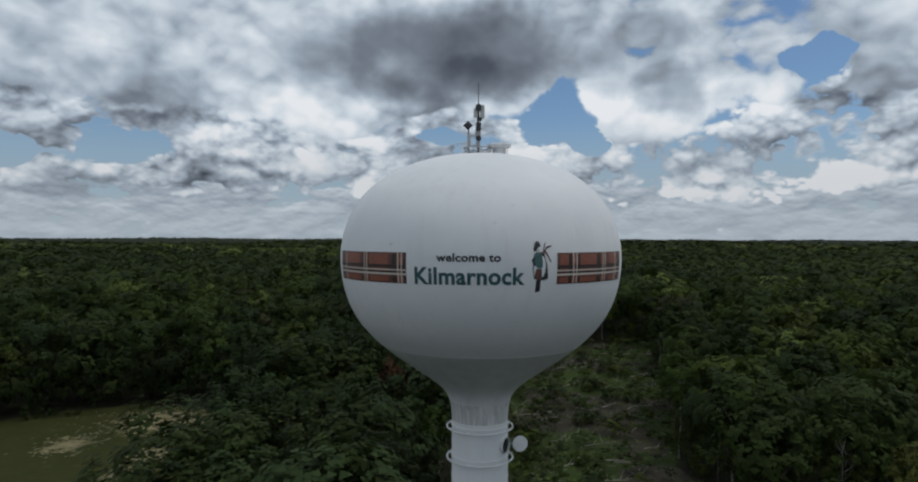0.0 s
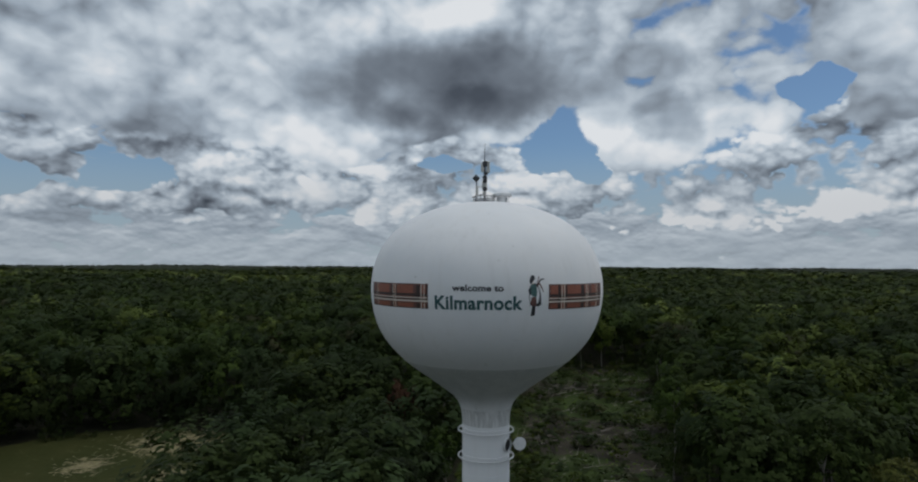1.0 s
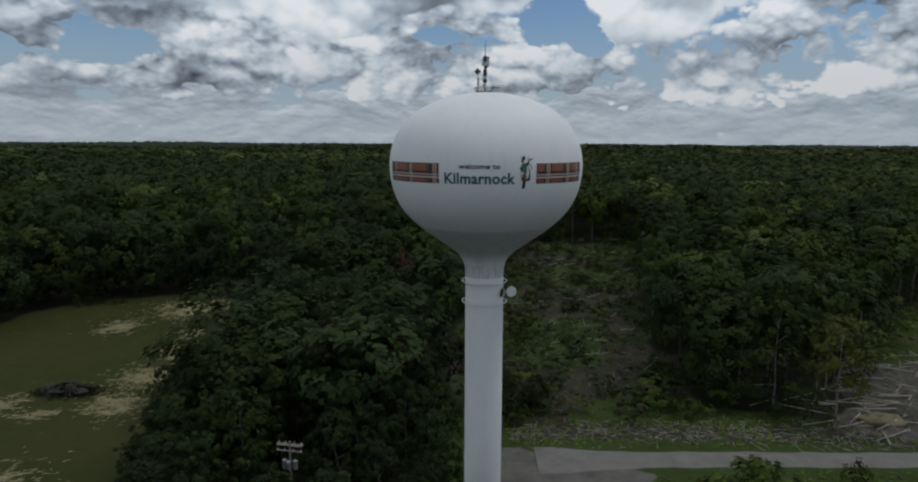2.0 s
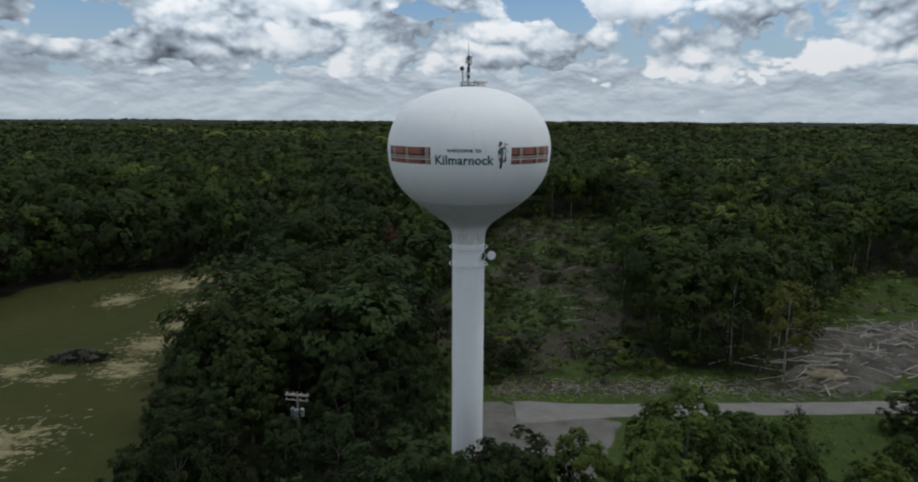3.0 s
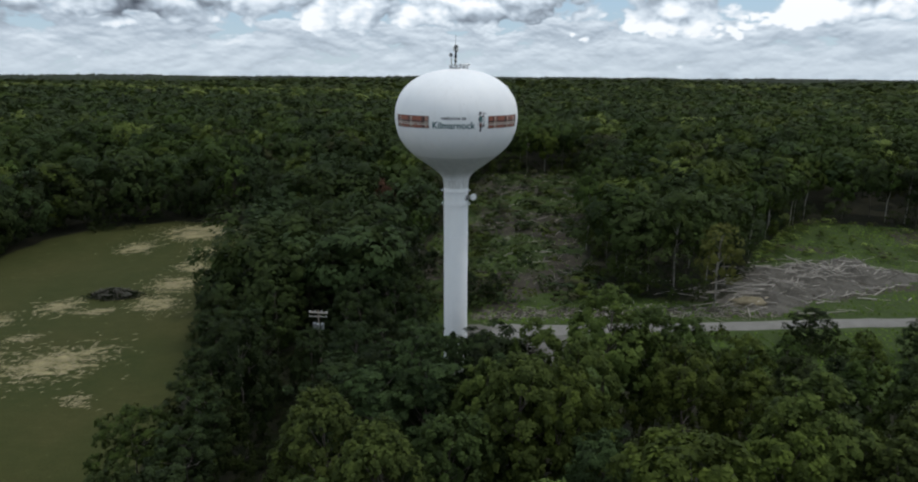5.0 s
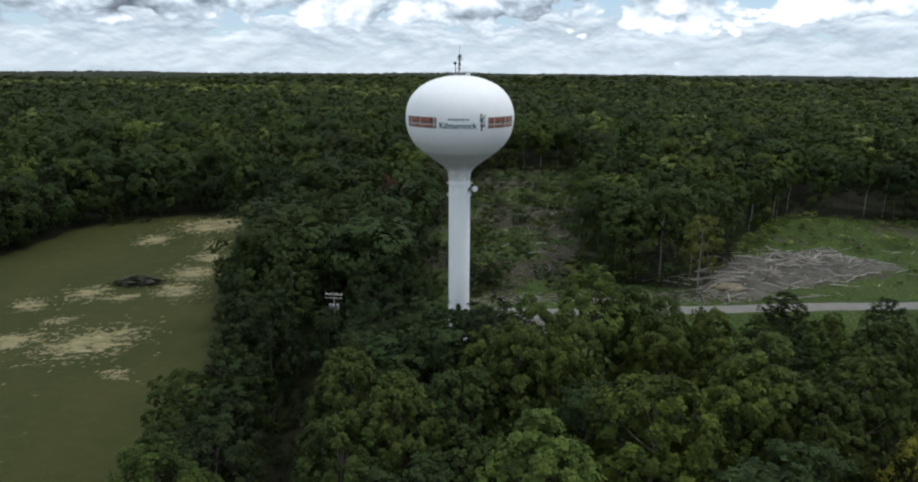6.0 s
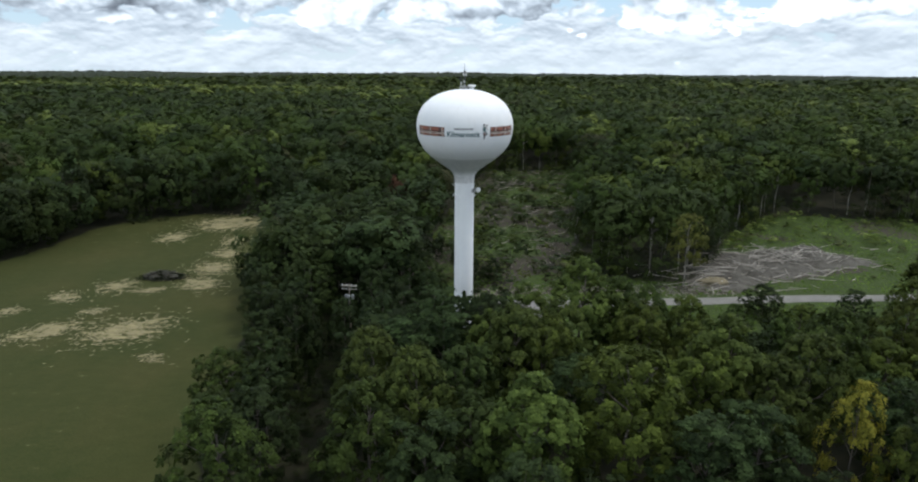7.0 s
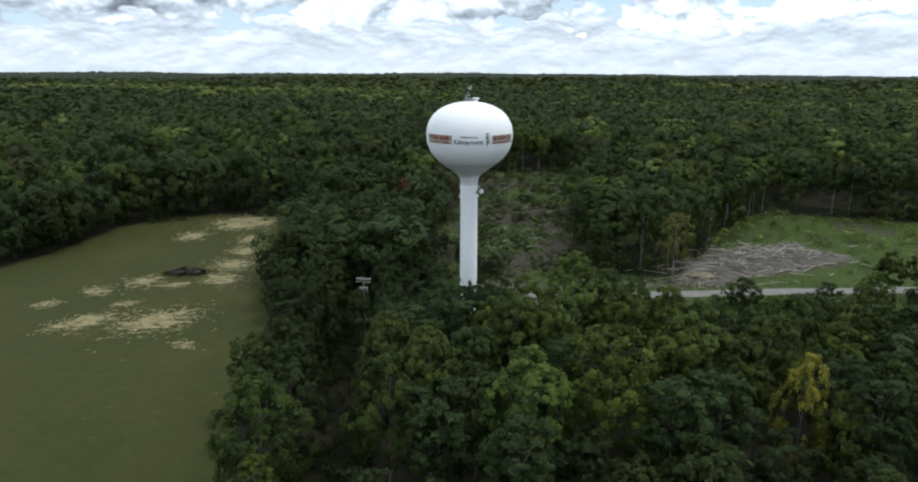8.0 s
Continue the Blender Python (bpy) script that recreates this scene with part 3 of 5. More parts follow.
def lettering(text, th0, th1, z0, z1, mat, parent, label, weight, tall):
    """Words in the built-in font, laid on the skin between two bearings and from the base line z0 to z1, the top of its tall letters."""
    cu = bpy.data.curves.new("lettering", "FONT")
    cu.body, cu.offset, cu.resolution_u, cu.space_character = text, weight, 4, 1.04
    tmp = new("lettering", cu)
    me = bpy.data.meshes.new_from_object(tmp.evaluated_get(bpy.context.evaluated_depsgraph_get()))
    bpy.data.objects.remove(tmp)
    xs, ys = [v.co.x for v in me.vertices], [v.co.y for v in me.vertices]
    lo, hi = min(xs), max(xs)
    top = max(ys)
    # one part for each letter: islands that overlap along the line belong together
    bm = bmesh.new()
    bm.from_mesh(me)
    bmesh.ops.triangulate(bm, faces=bm.faces[:])
    left, islands = set(bm.verts), []
    while left:
        todo, isle = [left.pop()], []
        while todo:
            v = todo.pop()
            isle.append(v)
            for ed in v.link_edges:
                o = ed.other_vert(v)
                if o in left:
                    left.discard(o)
                    todo.append(o)
        islands.append((min(v.co.x for v in isle), max(v.co.x for v in isle), isle))
    islands.sort(key=lambda s: s[0])
    letters = []
    for a, b, isle in islands:
        if letters and a < letters[-1][0] - 0.02:
            letters[-1] = (max(letters[-1][0], b), letters[-1][1] + isle)
        else:
            letters.append((b, isle))
    for _, isle in letters:
        own = bmesh.new()
        put = {v: own.verts.new(on_tank(th0 + (th1 - th0) * (v.co.x - lo) / (hi - lo), z0 + (z1 - z0) * v.co.y / top, 0.014)) for v in isle}
        for f in {f for v in isle for f in v.link_faces}:
            own.faces.new([put[v] for v in f.verts])
        part("letter", own, mat, parent, label)
    bm.free()


def tartan(parent, th0, th1, pairs, darks, mids):
    """A band of tartan: a red ground with dark and cream stripes both ways."""
    bm = bmesh.new()
    skin(bm, th0, th1, 40.47, 41.8, 0.008)
    band = part("tartan_band", bm, MAT["rust_red"], parent, "rust-red tartan band painted on the tank")

    def stripe(a, b, z0, z1, off, mat):
        bm = bmesh.new()
        skin(bm, a, b, z0, z1, off)
        part("stripe", bm, MAT[mat], band)
    for a, b in mids:
        stripe(a, b, 40.47, 41.8, 0.011, "tartan_mid")
    for a, b in darks:
        stripe(a, b, 40.47, 41.8, 0.013, "tartan_dark")
    for z0, z1, mat, off in ((41.12, 41.27, "tartan_dark", 0.016), (40.93, 41.0, "tartan_dark", 0.016), (40.74, 40.79, "tartan_mid", 0.016), (41.73, 41.8, "tartan_mid", 0.016),
                             (40.47, 40.52, "tartan_dark", 0.016), (41.02, 41.07, "cream", 0.019), (40.83, 40.91, "cream", 0.019)):
        stripe(th0, th1, z0, z1, off, mat)
    for c in pairs:
        for d in (-0.95, 0.55):
            stripe(c + d, c + d + 0.42, 40.47, 41.8, 0.022, "cream")


def build_tower():
    tower = thing("water_tower", (0, 0, 0), "white painted single-pedestal water tower with tartan bands and lettering", "water tower")
    bm = bmesh.new()
    zs = [33.9 + (46.45 - 33.9) * i / 70 for i in range(71)] + [46.55, 46.64, 46.71, 46.76, 46.79]
    revolve(bm, [(z, tank_radius(z) if z < 46.5 else max(0.3, 2.6 * math.sqrt(max(0.0, (46.8 - z) / 0.3)))) for z in zs], 112, close_top=True)
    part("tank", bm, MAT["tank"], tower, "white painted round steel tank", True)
    bm = bmesh.new()
    revolve(bm, [(32.95, 1.475), (33.2, 1.49), (33.6, 1.52), (33.8, 1.56), (34.0, 1.607)], 64)
    part("neck", bm, MAT["neck"], tower, "dirt-streaked flaring neck under the tank", True)
    bm = bmesh.new()
    flare = [(0, 2.6), (0.5, 2.55), (2.0, 2.15), (4.0, 1.75), (6.0, 1.55)]
    revolve(bm, flare + [(6 + (32.95 - 6) * i / 12, 1.49 - 0.015 * i / 12) for i in range(1, 13)], 64)
    part("stem", bm, MAT["tank"], tower, "white painted steel stem with flared foot", True)
    for z in (9.0, 12.0, 15.0, 18.0, 21.0, 24.0, 27.0, 30.0):
        bm = bmesh.new()
        ring(bm, z, 1.485, 0.012, 64, 6)
        part("weld_seam", bm, MAT["tank"], tower, smooth=True)
    for z in (37.08,):
        bm = bmesh.new()
        ring(bm, z, tank_radius(z) - 0.004, 0.014, 112, 6)
        part("weld_seam", bm, MAT["tank"], tower, smooth=True)
    bm = bmesh.new()
    revolve(bm, [(-0.3, 3.3), (0.12, 3.3), (0.22, 3.2), (0.22, 2.5)], 48)
    part("footing", bm, MAT["gravel"], tower, "round concrete footing")
    # two stand-off rails round the top of the stem, each on eight brackets
    for z in (32.55, 30.95):
        bm = bmesh.new()
        ring(bm, z, 1.72, 0.045)
        rail = part("ring_rail", bm, MAT["rail"], tower, "white pipe rail round the stem", True)
        for i in range(8):
            t = 2 * math.pi * (i + 0.5) / 8
            bm = bmesh.new()
            tube(bm, (1.46 * math.cos(t), 1.46 * math.sin(t), z), (1.72 * math.cos(t), 1.72 * math.sin(t), z), 0.03)
            part("bracket", bm, MAT["rail"], rail)
        bm = bmesh.new()
        ring(bm, z + 0.16, 1.49, 0.03)
        part("girder_ring", bm, MAT["rail"], tower, smooth=True)
    # round opening in the stem with its cover swung out beside it
    th = radians(58)
    out = Vector((math.sin(th), -math.cos(th), 0))
    side = Vector((math.cos(th), math.sin(th), 0))
    c = out * 1.47 + Vector((0, 0, 31.78))
    bm = bmesh.new()
    tube(bm, c - out * 0.1, c + out * 0.14, 0.42, 0.42, 32, False)
    tube(bm, c - out * 0.1, c + out * 0.14, 0.38, 0.38, 32, False)
    port = part("manhole", bm, MAT["rail"], tower, "round steel manhole collar")
    # near-black disc in the collar, painted for the unlit inside
    bm = bmesh.new()
    tube(bm, c - out * 0.02, c + out * 0.03, 0.385, 0.385, 32)
    part("opening", bm, MAT["hole_shade"], port, "near-black disc for the shade inside the open manhole")
    d = Vector((2.06, -0.82, 31.87))
    face = Vector((0.25, -1, 0.05)).normalized()
    bm = bmesh.new()
    tube(bm, d - face * 0.025, d + face * 0.025, 0.40, 0.40, 36)
    tube(bm, d + face * 0.025, d + face * 0.045, 0.36, 0.34, 36)
    cover = part("manhole_cover", bm, MAT["rail"], tower, "round white cover swung open")
    bm = bmesh.new()
    tube(bm, c + side * 0.42 + out * 0.1, d - Vector((0.38, 0, 0)), 0.035)
    part("hinge_arm", bm, MAT["rail"], cover)
    # painted words, bands and figure
    lettering("welcome to", -15.2, 6.5, 41.45, 41.79, MAT["letter_black"], tower, "black painted lettering", 0.03, 0)
    lettering("Kilmarnock", -23.1, 14.7, 40.5, 41.2, MAT["letter_teal"], tower, "dark teal painted lettering", 0.03, 0)
    tartan(tower, -68.8, -26.3, (-28.9, -45.8, -61.5), ((-32.2, -30.3), (-47.6, -46.9), (-27.3, -26.3), (-44.4, -43.9), (-64.5, -63.2)), ((-34.0, -32.2), (-49.5, -47.6), (-68.8, -66)))
    tartan(tower, 26.6, 67.0, (34.2, 50.4, 60.5), ((31.4, 32.8), (45.6, 48.2), (35.6, 36.6), (62.0, 63.6)), ((26.6, 27.6), (52, 54.5), (64.6, 67)))
    build_emblem(tower)
    build_roof(tower)


def build_emblem(tower):
    """The painted piper, as plain shapes."""
    bm = bmesh.new()
    shape_on_tank(bm, [(17.6, 41.95), (18.1, 42.2), (19.0, 42.3), (19.9, 42.24), (20.3, 42.08), (19.4, 42.02), (18.6, 41.86), (17.9, 41.84)], 0.012)
    emblem = part("emblem", bm, MAT["emblem_dark"], tower, "painted emblem of plain coloured shapes")
    shapes = [
        ("emblem_dark", [(17.7, 41.7), (19.0, 41.88), (21.4, 41.8), (22.7, 41.3), (23.1, 40.72), (21.4, 40.64), (18.0, 40.7), (17.3, 41.15)], 0.011),
        ("emblem_teal", [(18.0, 41.72), (19.0, 41.86), (20.4, 41.8), (21.0, 41.45), (20.9, 41.18), (19.3, 41.14), (18.2, 41.28)], 0.016),
        ("emblem_red", [(18.5, 41.12), (20.6, 41.14), (20.8, 40.76), (20.2, 40.66), (19.0, 40.68), (18.0, 40.8)], 0.016),
        ("emblem_dark", [(18.8, 40.68), (20.4, 40.66), (20.1, 40.36), (20.3, 40.18), (18.5, 40.14), (18.4, 40.22), (19.1, 40.32)], 0.012),
        ("emblem_dark", [(16.9, 41.5), (18.1, 41.7), (18.3, 41.5), (17.4, 41.42), (18.2, 41.3), (17.9, 41.22)], 0.013),
        ("emblem_red", [(20.6, 41.7), (21.9, 42.25), (22.2, 42.22), (21.0, 41.66)], 0.018),
        ("emblem_dark", [(20.9, 41.78), (22.6, 42.08), (24.3, 42.12), (24.3, 42.05), (22.7, 42.0), (21.1, 41.7)], 0.02),
        ("emblem_red", [(21.0, 41.84), (22.4, 41.72), (23.9, 41.38), (24.1, 41.44), (22.6, 41.82), (21.2, 41.92)], 0.018),
        ("cream", [(18.6, 41.82), (19.3, 41.98), (19.8, 41.92), (19.6, 41.8)], 0.018),
    ]
    for mat, outline, off in shapes:
        bm = bmesh.new()
        shape_on_tank(bm, outline, off)
        part("shape", bm, MAT[mat], emblem)


def build_roof(tower):
    # low platform ring on the crown of the tank
    bm = bmesh.new()
    tube(bm, (-0.15, 0, 46.78), (-0.15, 0, 46.86), 0.6, 0.62, 24)
    deck = part("roof_platform", bm, MAT["dark_steel"], tower, "small steel roof platform")
    for i in range(10):
        t = 2 * math.pi * i / 10
        bm = bmesh.new()
        tube(bm, (-0.15 + 0.62 * math.cos(t), 0.62 * math.sin(t), 46.7), (-0.15 + 0.68 * math.cos(t), 0.68 * math.sin(t), 47.12), 0.025, n=6)
        part("post", bm, MAT["steel"], deck)
    for z, r in ((47.12, 0.72), (46.92, 0.68)):
        bm = bmesh.new()
        ring(bm, z, 0.0001 + r, 0.03, 28, 6)
        ob = part("rail", bm, MAT["steel"], deck)
        ob.location.x = -0.15
    # roof vent with an overhanging cap
    bm = bmesh.new()
    tube(bm, (1.0, 0.1, 46.5), (1.0, 0.1, 47.18), 0.36, 0.34, 28)
    vent = part("roof_vent", bm, MAT["rail"], tower, "white roof vent")
    bm = bmesh.new()
    revolve(bm, [(47.12, 0.3), (47.16, 0.6), (47.3, 0.62), (47.36, 0.5), (47.4, 0.02)], 28)
    ob = part("cap", bm, MAT["rail"], vent, "overhanging white cap")
    ob.location.x, ob.location.y = 1.0, 0.1
    bm = bmesh.new()
    for i in range(7):
        tube(bm, (0.45 + 0.16 * i, -0.15, 46.75 - 0.01 * i), (0.45 + 0.16 * i, -0.15, 47.2), 0.012, n=5)
    tube(bm, (-0.6, -0.35, 47.2), (1.5, -0.15, 47.16), 0.022, n=6)
    part("walk_rail", bm, MAT["steel"], tower, "thin steel hand rail on the roof")
    # main antenna mast
    bm = bmesh.new()
    tube(bm, (-0.1, 0, 46.8), (-0.1, 0, 49.45), 0.06, 0.05, 10)
    mast = part("antenna_mast", bm, MAT["dark_steel"], tower, "dark steel antenna mast")
    bm = bmesh.new()
    tube(bm, (-0.1, 0, 49.4), (-0.1, 0, 50.55), 0.026, 0.012, 8)
    part("whip_antenna", bm, MAT["dark_steel"], mast)
    for x, y, z, w, h, mat in ((-0.25, -0.12, 48.95, 0.2, 0.52, "panel_grey"), (0.1, -0.06, 49.02, 0.22, 0.72, "panel_grey"), (-0.1, -0.16, 49.2, 0.3, 0.34, "dark_steel"),
                               (-0.05, -0.12, 48.62, 0.26, 0.2, "dark_steel"), (-0.12, -0.1, 47.85, 0.3, 0.5, "panel_grey"), (-0.12, -0.1, 47.3, 0.22, 0.34, "panel_grey")):
        bm = bmesh.new()
        box(bm, (x, y, z), (w, 0.12, h), pose(0, 0, 0, 0, 0, 12 * (1 if x > -0.1 else -1)), 0.02)
        part("antenna_panel", bm, MAT[mat], mast)
    for z, y in ((48.32, -0.14), (48.12, -0.1), (47.6, -0.12)):
        bm = bmesh.new()
        tube(bm, (-0.1, y, z), (-0.1, y - 0.16, z), 0.13, 0.15, 16)
        part("drum", bm, MAT["dark_steel"], mast, "small dark round antenna")
    bm = bmesh.new()
    tube(bm, (-0.62, 0, 46.85), (-0.62, 0, 48.35), 0.035, 0.03, 8)
    small = part("side_mast", bm, MAT["dark_steel"], tower, "thin side mast")
    bm = bmesh.new()
    box(bm, (-0.65, -0.08, 48.3), (0.36, 0.08, 0.36), pose(0, 0, 0, 0, 45, 0), 0.02)
    part("diamond_panel", bm, MAT["dark_steel"], small, "square grey panel antenna set on its corner")
    bm = bmesh.new()
    box(bm, (-0.6, -0.08, 47.55), (0.17, 0.12, 0.55), None, 0.02)
    part("equipment_box", bm, MAT["panel_grey"], small, "pale grey equipment box")
    for z in (47.2, 47.7):
        bm = bmesh.new()
        tube(bm, (-0.62, 0, z), (-0.1, 0, z + 0.15), 0.02, n=6)
        part("cross_brace", bm, MAT["steel"], mast)


build_tower()


# ---------------------------------------------------------------- trees
rng = np.random.default_rng(7)


def leaf_quads(centres, normals, length, width, r):
    """Leaf clumps: pointed three-cornered blades about the centres, each facing along its normal."""
    n = len(centres)
    ref = r.normal(size=(n, 3)) + np.array([0, 0, 0.6])
    u = np.cross(normals, ref)
    u /= np.linalg.norm(u, axis=1, keepdims=True) + 1e-9
    v = np.cross(normals, u)
    s = r.uniform(0.6, 1.4, (n, 1))
    u, v = u * width * s / 2, v * length * s / 2
    verts = np.stack([centres - u - v * 0.6, centres + u - v * 0.6 * r.uniform(0.5, 1.5, (n, 1)), centres + v], 1)
    return verts.reshape(-1, 3), np.arange(3 * n).reshape(n, 3)


def unit(v):
    return v / (np.linalg.norm(v, axis=1, keepdims=True) + 1e-9)


CROWNS = {          # middle height, half width, half height
    "broad": (0.66, 0.19, 0.33), "slender": (0.74, 0.13, 0.25), "column": (0.64, 0.165, 0.35), "dense": (0.52, 0.25, 0.47),
    "dome": (0.68, 0.23, 0.30), "pine": (0.66, 0.15, 0.33), "cone": (0.52, 0.20, 0.48), "bush": (0.5, 0.5, 0.48),
}


def crown_points(kind, r, lobes, sprays, leaves, far=False):
    """Leaf centres, normals and tints of a crown one unit tall: boughs, sprays on the boughs, leaves on the sprays."""
    cz, rw, rh = CROWNS[kind]
    c0, rad = np.array([0, 0, cz]), np.array([rw, rw, rh])
    i = np.arange(lobes) + 0.5
    zz = 1 - 1.75 * i / lobes
    az = i * 2.39996 + r.uniform(0, 6.28)
    ring = np.sqrt(np.maximum(0, 1 - zz ** 2))
    d = np.stack([ring * np.cos(az), ring * np.sin(az), zz], 1) + r.normal(size=(lobes, 3)) * 0.13
    size = rw * min(0.66, 2.3 / math.sqrt(lobes)) * r.uniform(0.75, 1.25, lobes)
    out = r.uniform(0.70, 0.90, (lobes, 1))
    if kind == "pine":
        out = r.uniform(0.45, 1.05, (lobes, 1))
        size *= 0.85
    if kind == "column":
        d[:, :2] *= 0.5 + 0.6 * np.clip(0.95 - d[:, 2:3], 0, 1.1)
    if kind == "cone":
        d[:, :2] *= 0.30 + 0.62 * np.clip(0.9 - d[:, 2:3], 0, 1.5)
    if kind in ("broad", "slender", "dense"):
        d[:, :2] *= 1.06 - 0.45 * np.clip(d[:, 2:3], -0.2, 1)
    lc = c0 + d * rad * out
    lc[:, 2] = np.minimum(lc[:, 2], 1.0 - size * 1.5)
    # sprays on the outer and upper sides of the boughs
    sprays *= 2
    wl = r.choice(lobes, sprays, p=size ** 2 / (size ** 2).sum())
    n1 = unit(r.normal(size=(sprays, 3)) + np.array([0, 0, 0.30]) + 0.9 * unit(lc - c0)[wl])
    tall = np.array([1, 1, 1.25]) if kind != "pine" else np.array([1.15, 1.15, 0.75])
    tc = lc[wl] + n1 * size[wl, None] * tall * r.uniform(0.84, 1.06, (sprays, 1))
    # none deep inside another bough
    deep = np.min(np.linalg.norm((tc[:, None] - lc[None]) / (size[None, :, None] * tall), axis=2), axis=1)
    keep = np.flatnonzero(deep > (0.78 if kind != "pine" else 0.5))[:sprays // 2]
    wl, n1, tc, sprays = wl[keep], n1[keep], tc[keep], len(keep)
    ts = rw * min(0.5, 2.1 / math.sqrt(sprays)) * r.uniform(0.7, 1.35, sprays)
    # leaves round each spray, thickest at its tip
    wt = r.choice(sprays, leaves, p=ts ** 2 / (ts ** 2).sum())
    n2 = unit(r.normal(size=(leaves, 3)) + np.array([0, 0, 0.4]) + 0.5 * n1[wt])
    p = tc[wt] + n2 * ts[wt, None] * tall * r.uniform(0.45, 1.05, (leaves, 1))
    whole = unit((p - c0) / rad + np.array([0, 0, 0.7 if far else 0.35]))
    jitter = 0.10 if far else (0.38 if kind == "pine" else 0.27)
    a, b, c = (0.22, 0.40, 0.80) if far else (0.34, 0.30, 0.62)
    nn = unit(n2 * a + n1[wt] * b + whole * c + r.normal(size=(leaves, 3)) * jitter)
    return p, nn, lc, r.uniform(0, 1, sprays)[wt]


def trunk_bmesh(r, lc, height_m, radius, top=0.86, limbs=9):
    """A tapered, slightly leaning trunk with limbs that reach into the crown."""
    bm = bmesh.new()
    pts = [Vector((0, 0, -0.3))]
    for i in range(1, 6):
        pts.append(Vector((r.normal() * 0.12, r.normal() * 0.12, height_m * top * i / 5)))
    for i in range(5):
        tube(bm, pts[i], pts[i + 1], radius * (1 - 0.17 * i) + 0.01, radius * (1 - 0.17 * (i + 1)) + 0.01, 7, False)
    for k in range(limbs):
        e = Vector(lc[(k * 3 + 1) % len(lc)]) * height_m
        f = min(0.95, max(0.3, (e.z / height_m - 0.12) / top))
        j = min(4, int(f * 5))
        s = pts[j].lerp(pts[j + 1], f * 5 - j)
        m = s.lerp(e, 0.5) + Vector((0, 0, -0.25))
        tube(bm, s, m, radius * 0.32, radius * 0.2, 5, False)
        tube(bm, m, e, radius * 0.2, radius * 0.06, 5, False)
    return bm


def tree_mesh(name, kind, height_m, lobes, leaves, length, width, seed, leaf_mat, bark_mat, radius, limbs=9):
    """A tree of a given kind as a pattern: its trunk and crown meshes, which its copies share."""
    r = np.random.default_rng(seed)
    p, n, lc, tint = crown_points(kind, r, lobes, max(24, leaves // 32), leaves)
    v, f = leaf_quads(p * height_m, n, length, width, r)
    crown = arrays("crown", v, f, [leaf_mat], tint=np.repeat(tint, 3))
    bm = trunk_bmesh(r, lc, height_m, radius, 0.86 if kind != "bush" else 0.5, limbs)
    me = bpy.data.meshes.new("trunk")
    bm.to_mesh(me)
    bm.free()
    me.materials.append(bark_mat)
    me.polygons.foreach_set("use_smooth", [True] * len(me.polygons))
    cm = crown.data
    bpy.data.objects.remove(crown)
    return name, height_m, cm, me


def plant(pattern, x, y, tall, label, category, group, turn, wide=1.0):
    """Sets a tree of the pattern on the ground, tall metres high."""
    name, h, cm, tm = pattern
    s = tall / h
    ob = new(name)
    ob.location, ob.rotation_euler, ob.scale = (x, y, float(height(x, y))), (0, 0, turn), (s * wide, s * wide, s)
    tagged(ob, label, category, group)
    for n, me in (("trunk", tm), ("crown", cm)):
        c = new(n, me)
        c.parent = ob
    return ob


